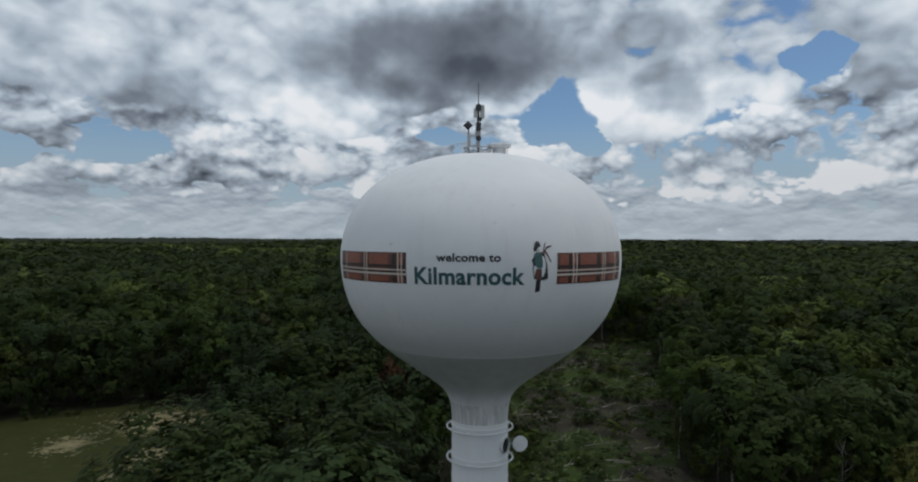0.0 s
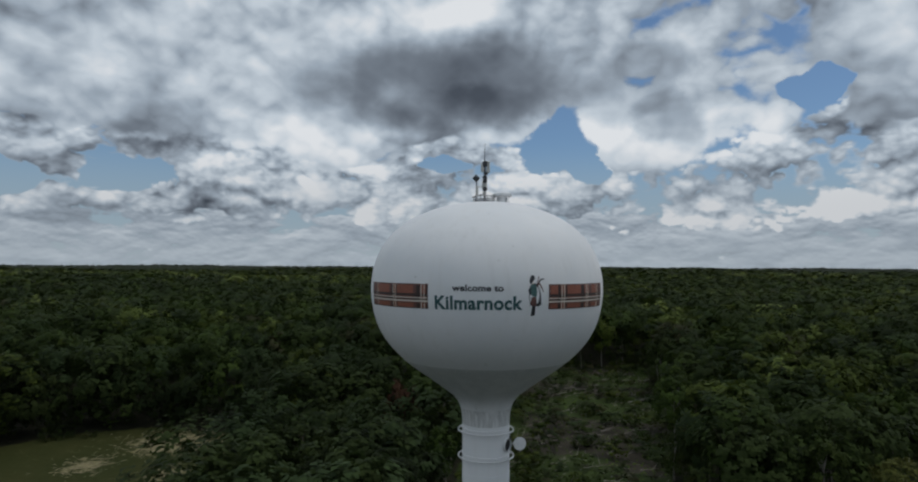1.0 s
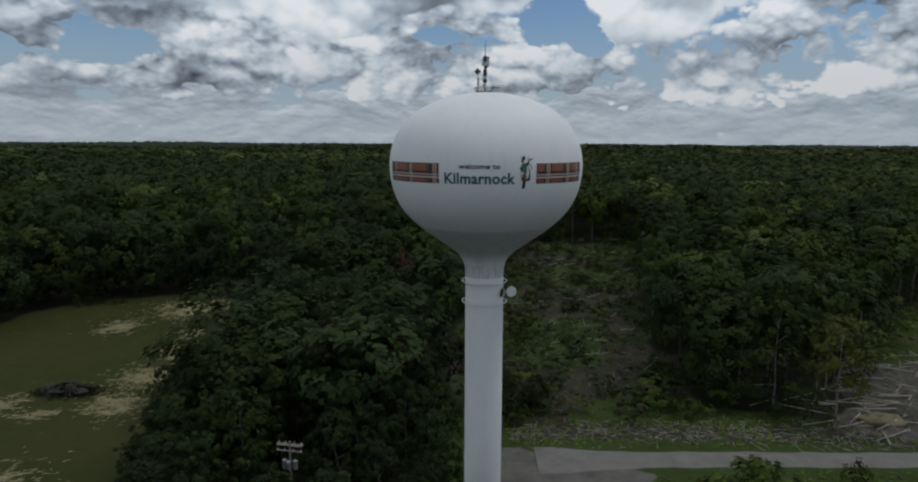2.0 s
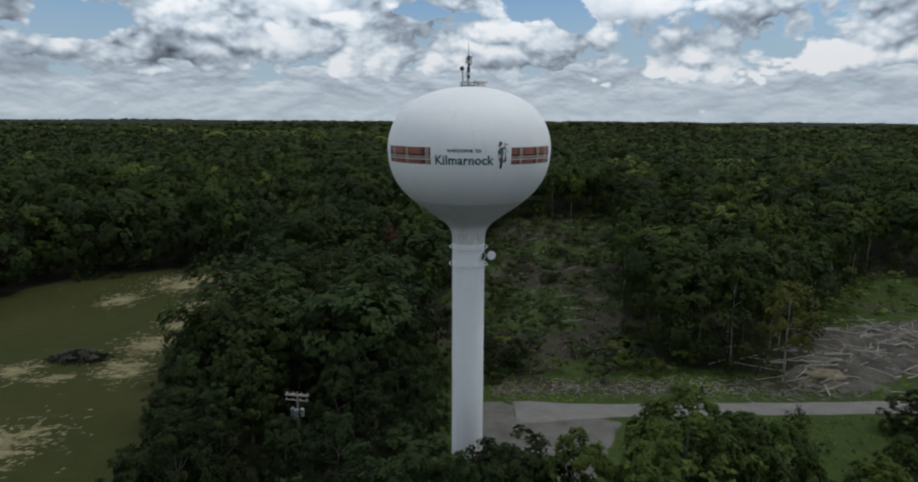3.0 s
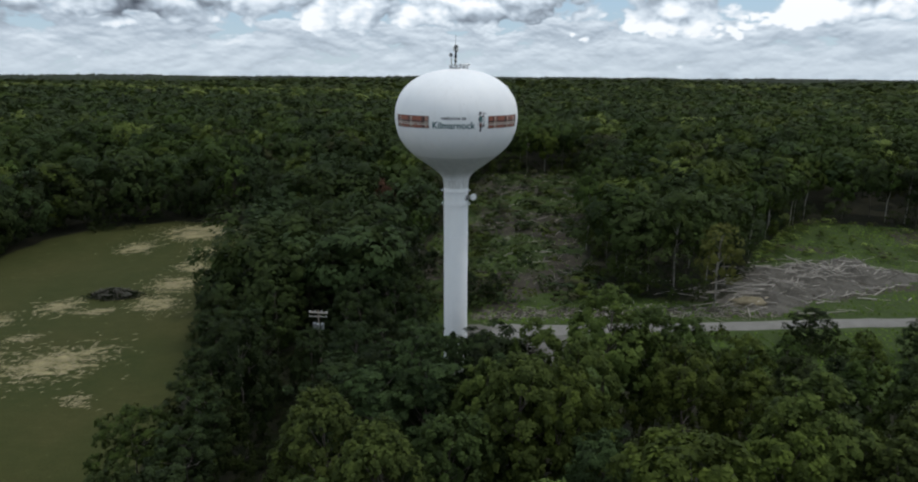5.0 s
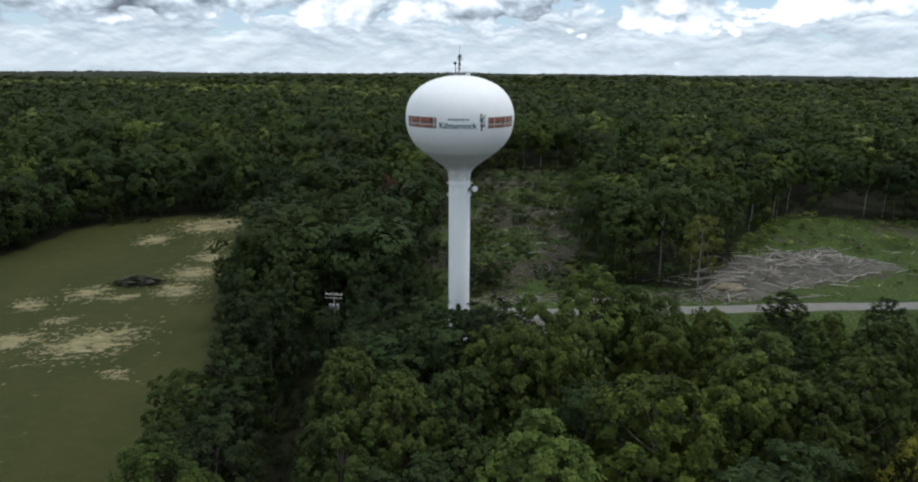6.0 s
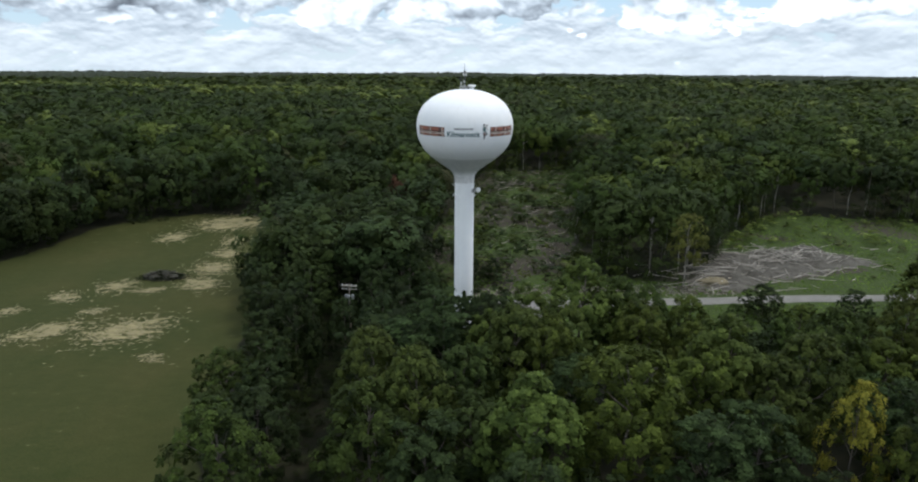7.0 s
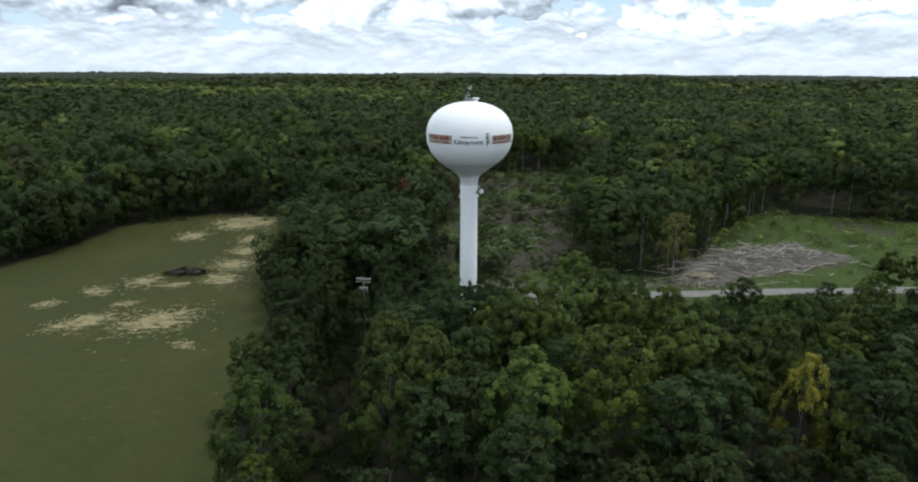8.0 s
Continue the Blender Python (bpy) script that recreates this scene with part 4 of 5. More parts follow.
def near_patterns():
    P = {"broad": [], "pine": [], "dense": [], "broad_mid": [], "pine_mid": [], "slender_mid": []}
    for i, (leaf, lobes) in enumerate((("leaf_a", 52), ("leaf_a", 60), ("leaf_b", 48), ("leaf_b", 58), ("leaf_c", 56), ("leaf_a", 64))):
        kind = ("broad", "column")[i % 2]
        P["broad"].append(tree_mesh("broadleaf_tree", kind, 21, lobes, 12500, 0.36, 0.26, 100 + i, MAT[leaf], MAT["bark"], 0.24))
        P["broad_mid"].append(tree_mesh("broadleaf_tree", kind, 19, lobes, 3600, 0.66, 0.52, 150 + i, MAT[leaf], MAT["bark"], 0.22, 6))
    for i in range(4):
        P["pine"].append(tree_mesh("pine_tree", "pine", 21, 64, 11500, 0.44, 0.19, 200 + i, MAT["needle"], MAT["bark"], 0.2, 14))
        P["pine_mid"].append(tree_mesh("pine_tree", "pine", 19, 30, 3600, 0.72, 0.38, 250 + i, MAT["needle"], MAT["bark"], 0.2, 8))
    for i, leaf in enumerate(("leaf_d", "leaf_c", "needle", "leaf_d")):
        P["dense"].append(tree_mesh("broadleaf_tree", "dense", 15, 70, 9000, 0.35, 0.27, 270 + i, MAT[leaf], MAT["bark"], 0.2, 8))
    for i, leaf in enumerate(("leaf_a", "leaf_c", "leaf_a")):
        P["slender_mid"].append(tree_mesh("slender_tree", "slender", 19, 22, 1700, 0.58, 0.46, 300 + i, MAT[leaf], MAT["pale_bark"], 0.19, 8))
    P["proud"] = [tree_mesh("broadleaf_tree", ("broad", "column", "broad", "dense")[i], 21, 60, 12500, 0.35, 0.26, 110 + i, MAT[("leaf_g", "leaf_g", "leaf_b", "leaf_g")[i]], MAT["bark"], 0.24) for i in range(4)]
    P["gold"] = tree_mesh("autumn_tree", "column", 20, 16, 5200, 0.34, 0.26, 401, MAT["leaf_gold"], MAT["bark"], 0.2)
    P["lone"] = tree_mesh("slender_tree", "broad", 17, 44, 4200, 0.36, 0.28, 404, MAT["leaf_f"], MAT["pale_bark"], 0.17, 10)
    P["red"] = tree_mesh("autumn_tree", "broad", 14, 14, 1500, 0.6, 0.5, 402, MAT["leaf_red"], MAT["bark"], 0.2)
    P["bush"] = [tree_mesh("bush", "bush", 3, 14, 520, 0.36, 0.3, 410 + i, MAT[k], MAT["bark"], 0.06, 5) for i, k in enumerate(("leaf_b", "leaf_a", "leaf_c"))]
    P["oak"] = tree_mesh("broadleaf_tree", "dense", 17.5, 80, 10500, 0.34, 0.27, 420, MAT["leaf_a"], MAT["bark"], 0.26)
    return P


PATTERN = near_patterns()
LABEL = {
    "broad": "tall broadleaf tree in full green leaf among the woods",
    "pine": "tall dark blue-green pine with tufted crown",
    "slender": "slender tall tree with bare pale trunk at the clearing",
    "bush": "low leafy green bush on open ground",
}
# trees told apart: kind, pattern, x, y, height, width factor
CHOSEN = [
    ("broad", 1, 16.1, -13.5, 25.0, 1.15), ("broad", 3, -11.8, -29.6, 21.6, 1.0), ("pine", 0, -0.4, -17.2, 22.4, 0.55), ("broad", 0, 5.0, -25.0, 22.4, 1.0),
    ("broad", 2, 8.6, -24.4, 21.6, 0.95), ("broad", 3, -6.8, -34.8, 21.5, 1.0), ("broad", 1, 4.2, -44.0, 23.0, 1.15), ("broad", 5, 14.2, -41.0, 24.3, 1.2),
    ("broad", 4, 28.5, -31.0, 23.4, 1.2), ("broad", 3, 36.2, -34.2, 22.3, 1.0), ("broad", 4, 31.5, -36.5, 20.8, 1.05), ("pine", 1, 19.4, -47.5, 21.4, 1.25),
    ("pine", 2, 10.5, -33.0, 20.5, 1.0), ("pine", 3, -9.0, -20.0, 19.5, 1.2), ("pine", 1, -13.5, -17.0, 19.0, 1.2), ("broad", 4, -1.5, -30.0, 19.5, 1.0),
    ("pine", 0, 2.0, -52.5, 20.5, 1.2), ("pine", 3, -6.0, -45.0, 19.5, 1.2), ("broad", 0, -11.5, -40.0, 20.5, 1.1), ("pine", 2, 26.0, -44.0, 20.5, 1.2),
    ("broad", 2, 22.0, -20.0, 21.0, 1.0), ("broad", 5, 24.5, -34.0, 21.5, 1.0), ("pine", 0, 43.5, -46.0, 21.0, 1.4), ("broad", 0, 47.0, -22.0, 20.5, 1.1),
    ("broad", 2, 60.0, -17.5, 19.8, 1.0), ("dense", 0, 63.9, 26.0, 6.8, 1.9), ("dense", 3, 79.0, 19.0, 8.0, 1.5), ("broad", 2, 84.5, 12.5, 12.5, 1.2), ("broad", 3, 97.5, 26.5, 12.5, 1.3), ("broad", 2, 108.0, 28.5, 12.0, 1.3), ("broad", 3, 58.0, 3.0, 11.0, 1.2), ("broad", 5, 49.0, 8.0, 9.5, 1.3), ("broad", 4, 41.0, -8.0, 13.5, 1.2),
    ("broad", 1, 8.0, -12.5, 21.0, 1.1), ("pine", 2, 3.0, -11.0, 20.5, 1.2), ("broad", 4, 11.5, -19.0, 21.5, 1.1), ("broad", 5, 22.5, -9.0, 20.5, 1.15), ("broad", 0, 28.0, -5.0, 17.5, 1.1),
    ("dense", 3, 1.2, -8.0, 17.0, 0.95), ("dense", 0, 6.5, -9.0, 16.5, 1.1), ("dense", 0, 3.4, -14.5, 18.5, 0.95), ("dense", 2, -20.6, 9.8, 10.9, 1.0),
    ("pine", 1, -3.6, -21.0, 20.8, 1.2), ("broad", 4, 2.2, -22.0, 20.8, 1.0),
    ("pine", 3, -4.6, -12.0, 20.5, 1.3), ("broad", 3, 31.0, -14.0, 19.0, 1.1), ("pine", 1, 5.5, -18.5, 19.5, 1.0),
    ("dense", 0, -12.5, 43.0, 18.6, 1.35), ("dense", 3, -21.0, 44.0, 17.0, 1.2), ("dense", 1, -27.0, 57.0, 19.4, 1.2), ("dense", 0, -9.5, 30.0, 12.5, 1.3), ("dense", 2, -15.5, 28.0, 13.5, 1.2),
    ("dense", 3, -25.0, 34.0, 14.5, 1.2), ("dense", 0, -8.0, 54.0, 15.0, 1.3), ("dense", 3, -18.0, 56.0, 17.5, 1.2), ("dense", 0, -35.0, 55.0, 15.5, 1.3), ("dense", 3, -33.0, 68.0, 18.0, 1.2),
    ("dense", 0, 4.5, 46.0, 7.5, 1.3), ("dense", 3, 9.5, 50.0, 6.0, 1.4), ("dense", 2, 2.5, 54.0, 9.0, 1.1), ("dense", 0, -11.0, 14.0, 12.0, 1.2), ("dense", 2, -13.5, 4.0, 14.0, 1.1),
    ("dense", 3, -10.0, -8.0, 15.0, 1.2), ("dense", 0, -5.5, 22.0, 11.5, 1.1), ("dense", 3, -5.0, 9.0, 12.0, 1.0), ("dense", 1, -6.0, 36.0, 11.0, 1.2), ("dense", 0, -4.5, -3.0, 13.5, 1.0), ("dense", 0, -16.5, 20.5, 12.5, 1.2),
]
EDGE = [("oak", -27.0, -38.6, 17.6, 1.15), ("dense", -25.5, -52.0, 13.0, 1.1), ("dense", -26.0, -28.0, 13.5, 1.2), ("pine", -26.8, -21.0, 14.0, 1.2), ("dense", -26.0, -5.5, 17.4, 0.8),
        ("dense", -29.0, -12.0, 14.5, 1.25), ("pine", -30.5, -3.0, 14.5, 1.2), ("dense", -32.0, 6.0, 13.5, 1.2), ("pine", -35.5, 14.0, 13.0, 1.3), ("dense", -37.5, 22.0, 12.0, 1.35),
        ("dense", -40.0, 30.0, 11.0, 1.4), ("dense", -42.5, 38.0, 10.2, 1.3), ("dense", -46.0, 45.0, 9.0, 1.3), ("dense", -38.0, 44.0, 12.0, 1.3), ("dense", -42.0, 46.0, 10.5, 1.3), ("dense", -36.5, 33.0, 11.5, 1.3), ("pine", -32.0, 34.0, 13.5, 1.3),
        ("dense", -29.0, 24.0, 14.0, 1.3), ("pine", -30.0, 12.0, 14.5, 1.2), ("dense", -27.5, 3.0, 14.5, 1.1), ("pine", -27.0, -14.0, 14.5, 1.0), ("dense", -34.0, 62.0, 17.0, 1.3)]


def build_trees():
    placed = []
    for kind, i, x, y, tall, wide in CHOSEN:
        far = "" if y < 20 or kind == "dense" else "_mid"
        proud = kind == "broad" and tall > 20.6
        pattern = PATTERN["proud"][i % 3] if proud else PATTERN[kind + far][i]
        plant(pattern, x, y, tall, LABEL.get(kind, LABEL["broad"]), "tree", "trees of the wood", rng.uniform(0, 6.28), wide * 1.0)
        placed.append((x, y, 3.2))
    for k, (kind, x, y, tall, wide) in enumerate(EDGE):
        pat = PATTERN["oak"] if kind == "oak" else PATTERN[kind][k % len(PATTERN[kind])]
        plant(pat, x, y, tall, "dense dark tree in the hedge line beside the field", "tree", "hedge line trees", rng.uniform(0, 6.28), wide)
        placed.append((x, y, 3.0))
    plant(PATTERN["gold"], 36.4, -42.6, 21.0, "slim tree turning gold among green woods", "tree", "", 1.0, 0.62)
    plant(PATTERN["broad"][2], 39.5, -46.0, 17.5, "slim tree turning yellow-green among the woods", "tree", "", 2.5, 0.8)
    plant(PATTERN["red"], -14.2, 76.0, 21.0, "small tree with red-brown leaves behind the tower", "tree", "", 0.4, 0.6)
    placed += [(36.4, -42.6, 3.2), (39.5, -46, 3), (-15, 76, 3)]
    # the rest of the near wood
    count = {"broad": 0, "pine": 0}
    for _ in range(6000):
        x, y = rng.uniform(-33, 88), rng.uniform(-84, 26)
        if max(distance_in(FIELD, x, y), distance_in(CLEAR, x, y), distance_in(LANE, x, y)) > -2.4 or x > 56 + 0.5 * (y + 84) * 0.45 + 10:
            continue
        if any((x - a) ** 2 + (y - b) ** 2 < (c + 3.3) ** 2 for a, b, c in placed):
            continue
        kind = "pine" if rng.random() < 0.40 else "broad"
        if count[kind] > 250:
            continue
        count[kind] += 1
        tall = rng.uniform(13.0, 18.5) if x > -18 else rng.uniform(10, 14.5)
        tall -= 5.0 * float(smooth(y, -6, 12))
        if x > 30:
            tall = min(tall, 8.0 + 0.42 * (6 - y) * rng.uniform(0.85, 1.0))
        pats = PATTERN[kind if y < -12 and x < 55 else kind + "_mid"]
        pats = pats if kind == "pine" else [pats[k] for k in ((0, 4, 4, 5, 3) if x < 24 else (0, 1, 2, 3, 5))]
        plant(pats[rng.integers(len(pats))], x, y, tall, LABEL[kind], "tree", "trees of the wood", rng.uniform(0, 6.28), rng.uniform(1.0, 1.3))
        placed.append((x, y, rng.uniform(2.4, 3.4)))
    # slim trees standing at the clearing's edges, trunks showing
    plant(PATTERN["lone"], 55.0, 45.6, 17.4, "slim yellow-green tree standing alone beside the debris mound", "tree", "", 0.6, 1.1)
    slim = [(49.0, 53.0, 17.5, 1.0), (44.5, 56.0, 18.5, 1.0), (40.5, 60.0, 18.0, 1.1), (57.0, 55.0, 15.5, 1.0), (62.0, 61.0, 17.0, 1.0), (68.0, 70.0, 17.5, 1.0),
            (46.0, 66.0, 19.0, 1.1), (54.0, 66.0, 18.0, 1.1), (42.0, 72.0, 19.0, 1.1), (60.0, 72.0, 18.5, 1.1), (81.0, 84.0, 19.0, 0.9), (86.0, 88.0, 19.5, 0.9), (91.0, 95.0, 19.0, 1.0)]
    for i in range(40):
        f = rng.uniform(0, 1)
        a, b = [((22, 197), (60, 203)), ((91, 97), (117, 122)), ((117, 122), (168, 107)), ((168, 107), (290, 116)), ((38, 86), (52, 126)), ((52, 128), (60, 198)), ((-7, 60), (-7, 96)),
                ((-7, 96), (8, 160))][i % 8]
        slim.append((a[0] + (b[0] - a[0]) * f + rng.normal() * 1.8, a[1] + (b[1] - a[1]) * f + abs(rng.normal()) * 3, rng.uniform(15, 20), rng.uniform(0.85, 1.15)))
    for x, y, tall, wide in slim:
        if float(distance_in(CLEAR, x, y)) > 0.2:
            continue
        plant(PATTERN["slender_mid"][rng.integers(3)], x, y, tall, LABEL["slender"], "tree", "clearing edge trees", rng.uniform(0, 6.28), wide)
    # bushes and saplings on the verge, the clearing and the field's far edge
    for _ in range(120):
        x, y = rng.uniform(24, 110), rng.uniform(8, 31)
        if distance_in(CLEAR, x, y) < 1.0 or distance_in(PAD, x, y) > -1 or rng.random() < (y - 8) / 34:
            continue
        plant(PATTERN["bush"][rng.integers(3)], x, y, rng.uniform(0.9, 3.0), LABEL["bush"], "bush", "verge bushes", rng.uniform(0, 6.28), rng.uniform(0.8, 1.3))
    for _ in range(70):
        x, y = rng.uniform(0, 56), rng.uniform(46, 196)
        if distance_in(CLEAR, x, y) < 2.0:
            continue
        plant(PATTERN["bush"][rng.integers(3)], x, y, rng.uniform(0.8, 3.2), "scrubby regrowth bush on the cut-over clearing", "bush", "clearing bushes", rng.uniform(0, 6.28), 1.1)
    for x, y, s in ((-101, 107.5, 2.6), (-97.5, 108.5, 1.8), (-92, 109.5, 1.4)):
        plant(PATTERN["bush"][2], x, y, s, "grey-green bush at the field's far edge", "bush", "", s, 1.6)


build_trees()


# ---------------------------------------------------------------- the wider woods
def small_tree(kind, seed, lobes, sprays, leaves, length, width, cut=0.4):
    """A lighter crown for the wide woods: corners and tints."""
    r = np.random.default_rng(seed)
    p, n, _, tint = crown_points(kind, r, lobes, sprays, leaves, True)
    keep = p[:, 2] > cut
    v, f = leaf_quads(p[keep], n[keep], length, width, r)
    return v, tint[keep]


def scatter(r0, r1, gap, half_angle, seed):
    """Tree places in rings round a point under the flight, evenly uneven."""
    r = np.random.default_rng(seed)
    out = []
    n = int(half_angle / 180 * math.pi * (r1 ** 2 - r0 ** 2) / gap ** 2)
    rad = np.sqrt(r.uniform(r0 ** 2, r1 ** 2, n * 2))
    ang = np.radians(r.uniform(-half_angle, half_angle, n * 2))
    x, y = rad * np.sin(ang), -80 + rad * np.cos(ang)
    cell = {}
    for px, py in zip(x, y):
        k = (int(px // gap), int(py // gap))
        if k not in cell:
            cell[k] = (px, py)
    return np.array(list(cell.values()))


def woods(name, places, patterns, tall, wide, mats, pick, label, seed, brighten=0.0):
    """A wood too wide to count, as one object; pick gives each tree its kind of leaf."""
    r = np.random.default_rng(seed)
    V, I, T = [], [], []
    for (x, y) in places:
        v, tint = patterns(x, y, r)
        h = r.uniform(*tall)
        a = r.uniform(0, 6.283)
        c, s = math.cos(a), math.sin(a)
        w = h * r.uniform(*wide)
        q = np.stack([(v[:, 0] * c - v[:, 1] * s) * w + x, (v[:, 0] * s + v[:, 1] * c) * w + y, v[:, 2] * h + float(height(x, y))], 1)
        V.append(q)
        I.append(np.full(len(q) // 3, pick(x, y, r), np.int32))
        # raises leaf tints; in the far woods this puts haze and sunlight into colour
        T.append(np.repeat(np.clip(0.35 * tint + r.uniform(0.05, 0.6) + brighten, 0, 1), 3))
    V = np.concatenate(V)
    ob = arrays(name, V, np.arange(len(V)).reshape(-1, 3), mats, np.concatenate(I), tint=np.concatenate(T))
    return tagged(ob, label, "woods", kind="stuff")


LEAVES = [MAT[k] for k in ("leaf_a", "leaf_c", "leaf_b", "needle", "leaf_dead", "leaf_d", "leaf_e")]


def mixed(x, y, r):
    """Mixed wood, with dark oak and pine standing between the field and the tower."""
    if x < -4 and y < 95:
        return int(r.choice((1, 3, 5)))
    return int(r.choice(7, p=(0.34, 0.20, 0.12, 0.10, 0.03, 0.19, 0.02)))


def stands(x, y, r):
    """Farther woods stand in patches: leaves coloured sunlit north-west, dark oak and pine elsewhere."""
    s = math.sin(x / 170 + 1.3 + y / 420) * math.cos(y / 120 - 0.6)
    # first term: sunlit band carried by paler leaf colour; second: a pale far strip
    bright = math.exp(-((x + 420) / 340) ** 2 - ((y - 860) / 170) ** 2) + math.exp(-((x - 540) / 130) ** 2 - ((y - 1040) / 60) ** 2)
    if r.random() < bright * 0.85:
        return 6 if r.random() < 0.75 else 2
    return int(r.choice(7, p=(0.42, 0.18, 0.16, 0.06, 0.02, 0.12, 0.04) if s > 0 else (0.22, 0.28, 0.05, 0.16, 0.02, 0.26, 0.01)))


def build_woods():
    def free(p, margin=2.0):
        k = np.maximum(distance_in(FIELD, p[:, 0], p[:, 1]), distance_in(CLEAR, p[:, 0], p[:, 1]))
        own = (p[:, 0] > -45) & (p[:, 0] < 80) & (p[:, 1] < 27) & (p[:, 1] > -88)
        return p[(k < -margin) & ~own]
    near = [small_tree(k, 500 + i, 26, 70, 1150, 0.042, 0.035, 0.28) for i, k in enumerate(("dome", "column", "dome", "pine", "dome", "broad"))]
    full = [small_tree(k, 520 + i, 34, 80, 1500, 0.041, 0.034, 0.03) for i, k in enumerate(("dense", "dense", "cone", "dense"))]
    thick = [small_tree("dense", 540 + i, 12, 36, 600, 0.048, 0.040, 0.03) for i in range(3)]

    def mid(x, y, r):
        return full[r.integers(4)] if float(distance_in(FIELD, x, y)) > -13 else near[r.integers(len(near))]
    p = free(scatter(60, 330, 8.6, 50, 21))
    woods("woods", p, mid, (16, 22), (1.0, 1.35), LEAVES, mixed, "dense green mixed woods beyond the tower", 31)
    bm = bmesh.new()
    r = np.random.default_rng(77)
    edge = [q for q in p if -16 < float(distance_in(CLEAR, *q)) and float(distance_in(FIELD, *q)) < -14]
    low = []
    for a, b in zip(CLEAR[1:14], CLEAR[2:15]):
        for k in range(int(math.hypot(a[0] - b[0], a[1] - b[1]) / 1.0)):
            f = r.uniform(0, 1)
            q = (a[0] + (b[0] - a[0]) * f + r.normal() * 2.5, a[1] + (b[1] - a[1]) * f + r.normal() * 2.5)
            if -9 < float(distance_in(CLEAR, *q)) < -1.2:
                low.append(q)
    rim = []
    for a, b in zip(FIELD[5:13], FIELD[6:14]):
        for k in range(int(math.hypot(a[0] - b[0], a[1] - b[1]) / 0.7)):
            f = r.uniform(0, 1)
            q = (a[0] + (b[0] - a[0]) * f + r.normal() * 3.5, a[1] + (b[1] - a[1]) * f + r.normal() * 3.5)
            if -9 < float(distance_in(FIELD, *q)) < -1.5 and all((q[0] - o[0]) ** 2 + (q[1] - o[1]) ** 2 > 14 for o in rim):
                rim.append(q)
    woods("field_edge_trees", np.array(rim), lambda x, y, r: full[r.integers(4)], (11, 20), (0.85, 1.15), LEAVES, lambda x, y, r: int(r.choice((1, 3, 5, 5))), "dense dark trees along the field's far edge", 37)
    woods("wood_edge_thicket", np.array(low), lambda x, y, r: thick[r.integers(3)], (3.5, 11.5), (0.9, 1.4), LEAVES, mixed, "leafy thicket under the trees at the clearing's edge", 36)
    # lane undergrowth; the darkest leaf colours put the lane's shade into it
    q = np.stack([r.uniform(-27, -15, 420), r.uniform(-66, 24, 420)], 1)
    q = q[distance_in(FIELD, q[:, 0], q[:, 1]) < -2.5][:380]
    woods("hedge_undergrowth", q, lambda x, y, r: thick[r.integers(3)], (0.8, 2.4), (1.4, 2.4), LEAVES, lambda x, y, r: int(r.choice((1, 5))), "undergrowth in leaves darkened for shade between the hedge line and the wood", 40)
    for x, y in edge:
        if r.random() < 0.35:
            continue
        z = float(height(x, y))
        lean = r.normal(size=2) * 0.5
        tube(bm, (x, y, z - 0.3), (x + lean[0], y + lean[1], z + r.uniform(9, 14)), r.uniform(0.09, 0.2), 0.07, 5, False)
    ob = part("wood_edge_trunks", bm, MAT["bark"])
    tagged(ob, "grey-brown trunks standing in the woods' edge", "tree trunks", kind="stuff")
    small = [small_tree(k, 600 + i, 15, 30, 230, 0.085, 0.074, 0.40) for i, k in enumerate(("dome", "column", "dome", "pine", "dome"))]
    smaller = [small_tree(k, 620 + i, 12, 20, 84, 0.135, 0.12, 0.42) for i, k in enumerate(("dome", "column", "dome", "pine", "dome"))]

    def any_small(x, y, r):
        return small[r.integers(len(small))]
    p = free(scatter(330, 620, 9.2, 40, 22))
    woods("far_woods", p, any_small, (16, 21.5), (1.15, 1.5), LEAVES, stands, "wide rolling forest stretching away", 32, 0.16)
    p = scatter(620, 1150, 9.8, 39, 26)
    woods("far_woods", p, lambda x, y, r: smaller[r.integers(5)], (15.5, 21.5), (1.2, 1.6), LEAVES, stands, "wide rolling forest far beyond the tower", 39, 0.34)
    tiny = [small_tree(k, 650 + i, 4, 6, 36, 0.15, 0.13) for i, k in enumerate(("dome", "column", "dome"))]
    p = scatter(1150, 2100, 15, 39, 24)
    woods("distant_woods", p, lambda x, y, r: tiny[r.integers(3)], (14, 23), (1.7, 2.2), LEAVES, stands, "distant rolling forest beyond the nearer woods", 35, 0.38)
    # scrub growing back over the cut-over strip
    rs = np.random.default_rng(41)
    q = np.stack([rs.uniform(-4, 58, 900), rs.uniform(44, 197, 900)], 1)
    q = q[distance_in(CLEAR, q[:, 0], q[:, 1]) > 0.8][:420]
    woods("clearing_scrub", q, lambda x, y, r: smaller[r.integers(5)], (1.0, 3.6), (1.6, 2.6), LEAVES, lambda x, y, r: int(r.choice(5)), "low mixed scrub growing back over the cut-over clearing", 38)
    q = np.stack([rs.uniform(58, 200, 5000), rs.uniform(46, 122, 5000)], 1)
    inside = distance_in(CLEAR, q[:, 0], q[:, 1])
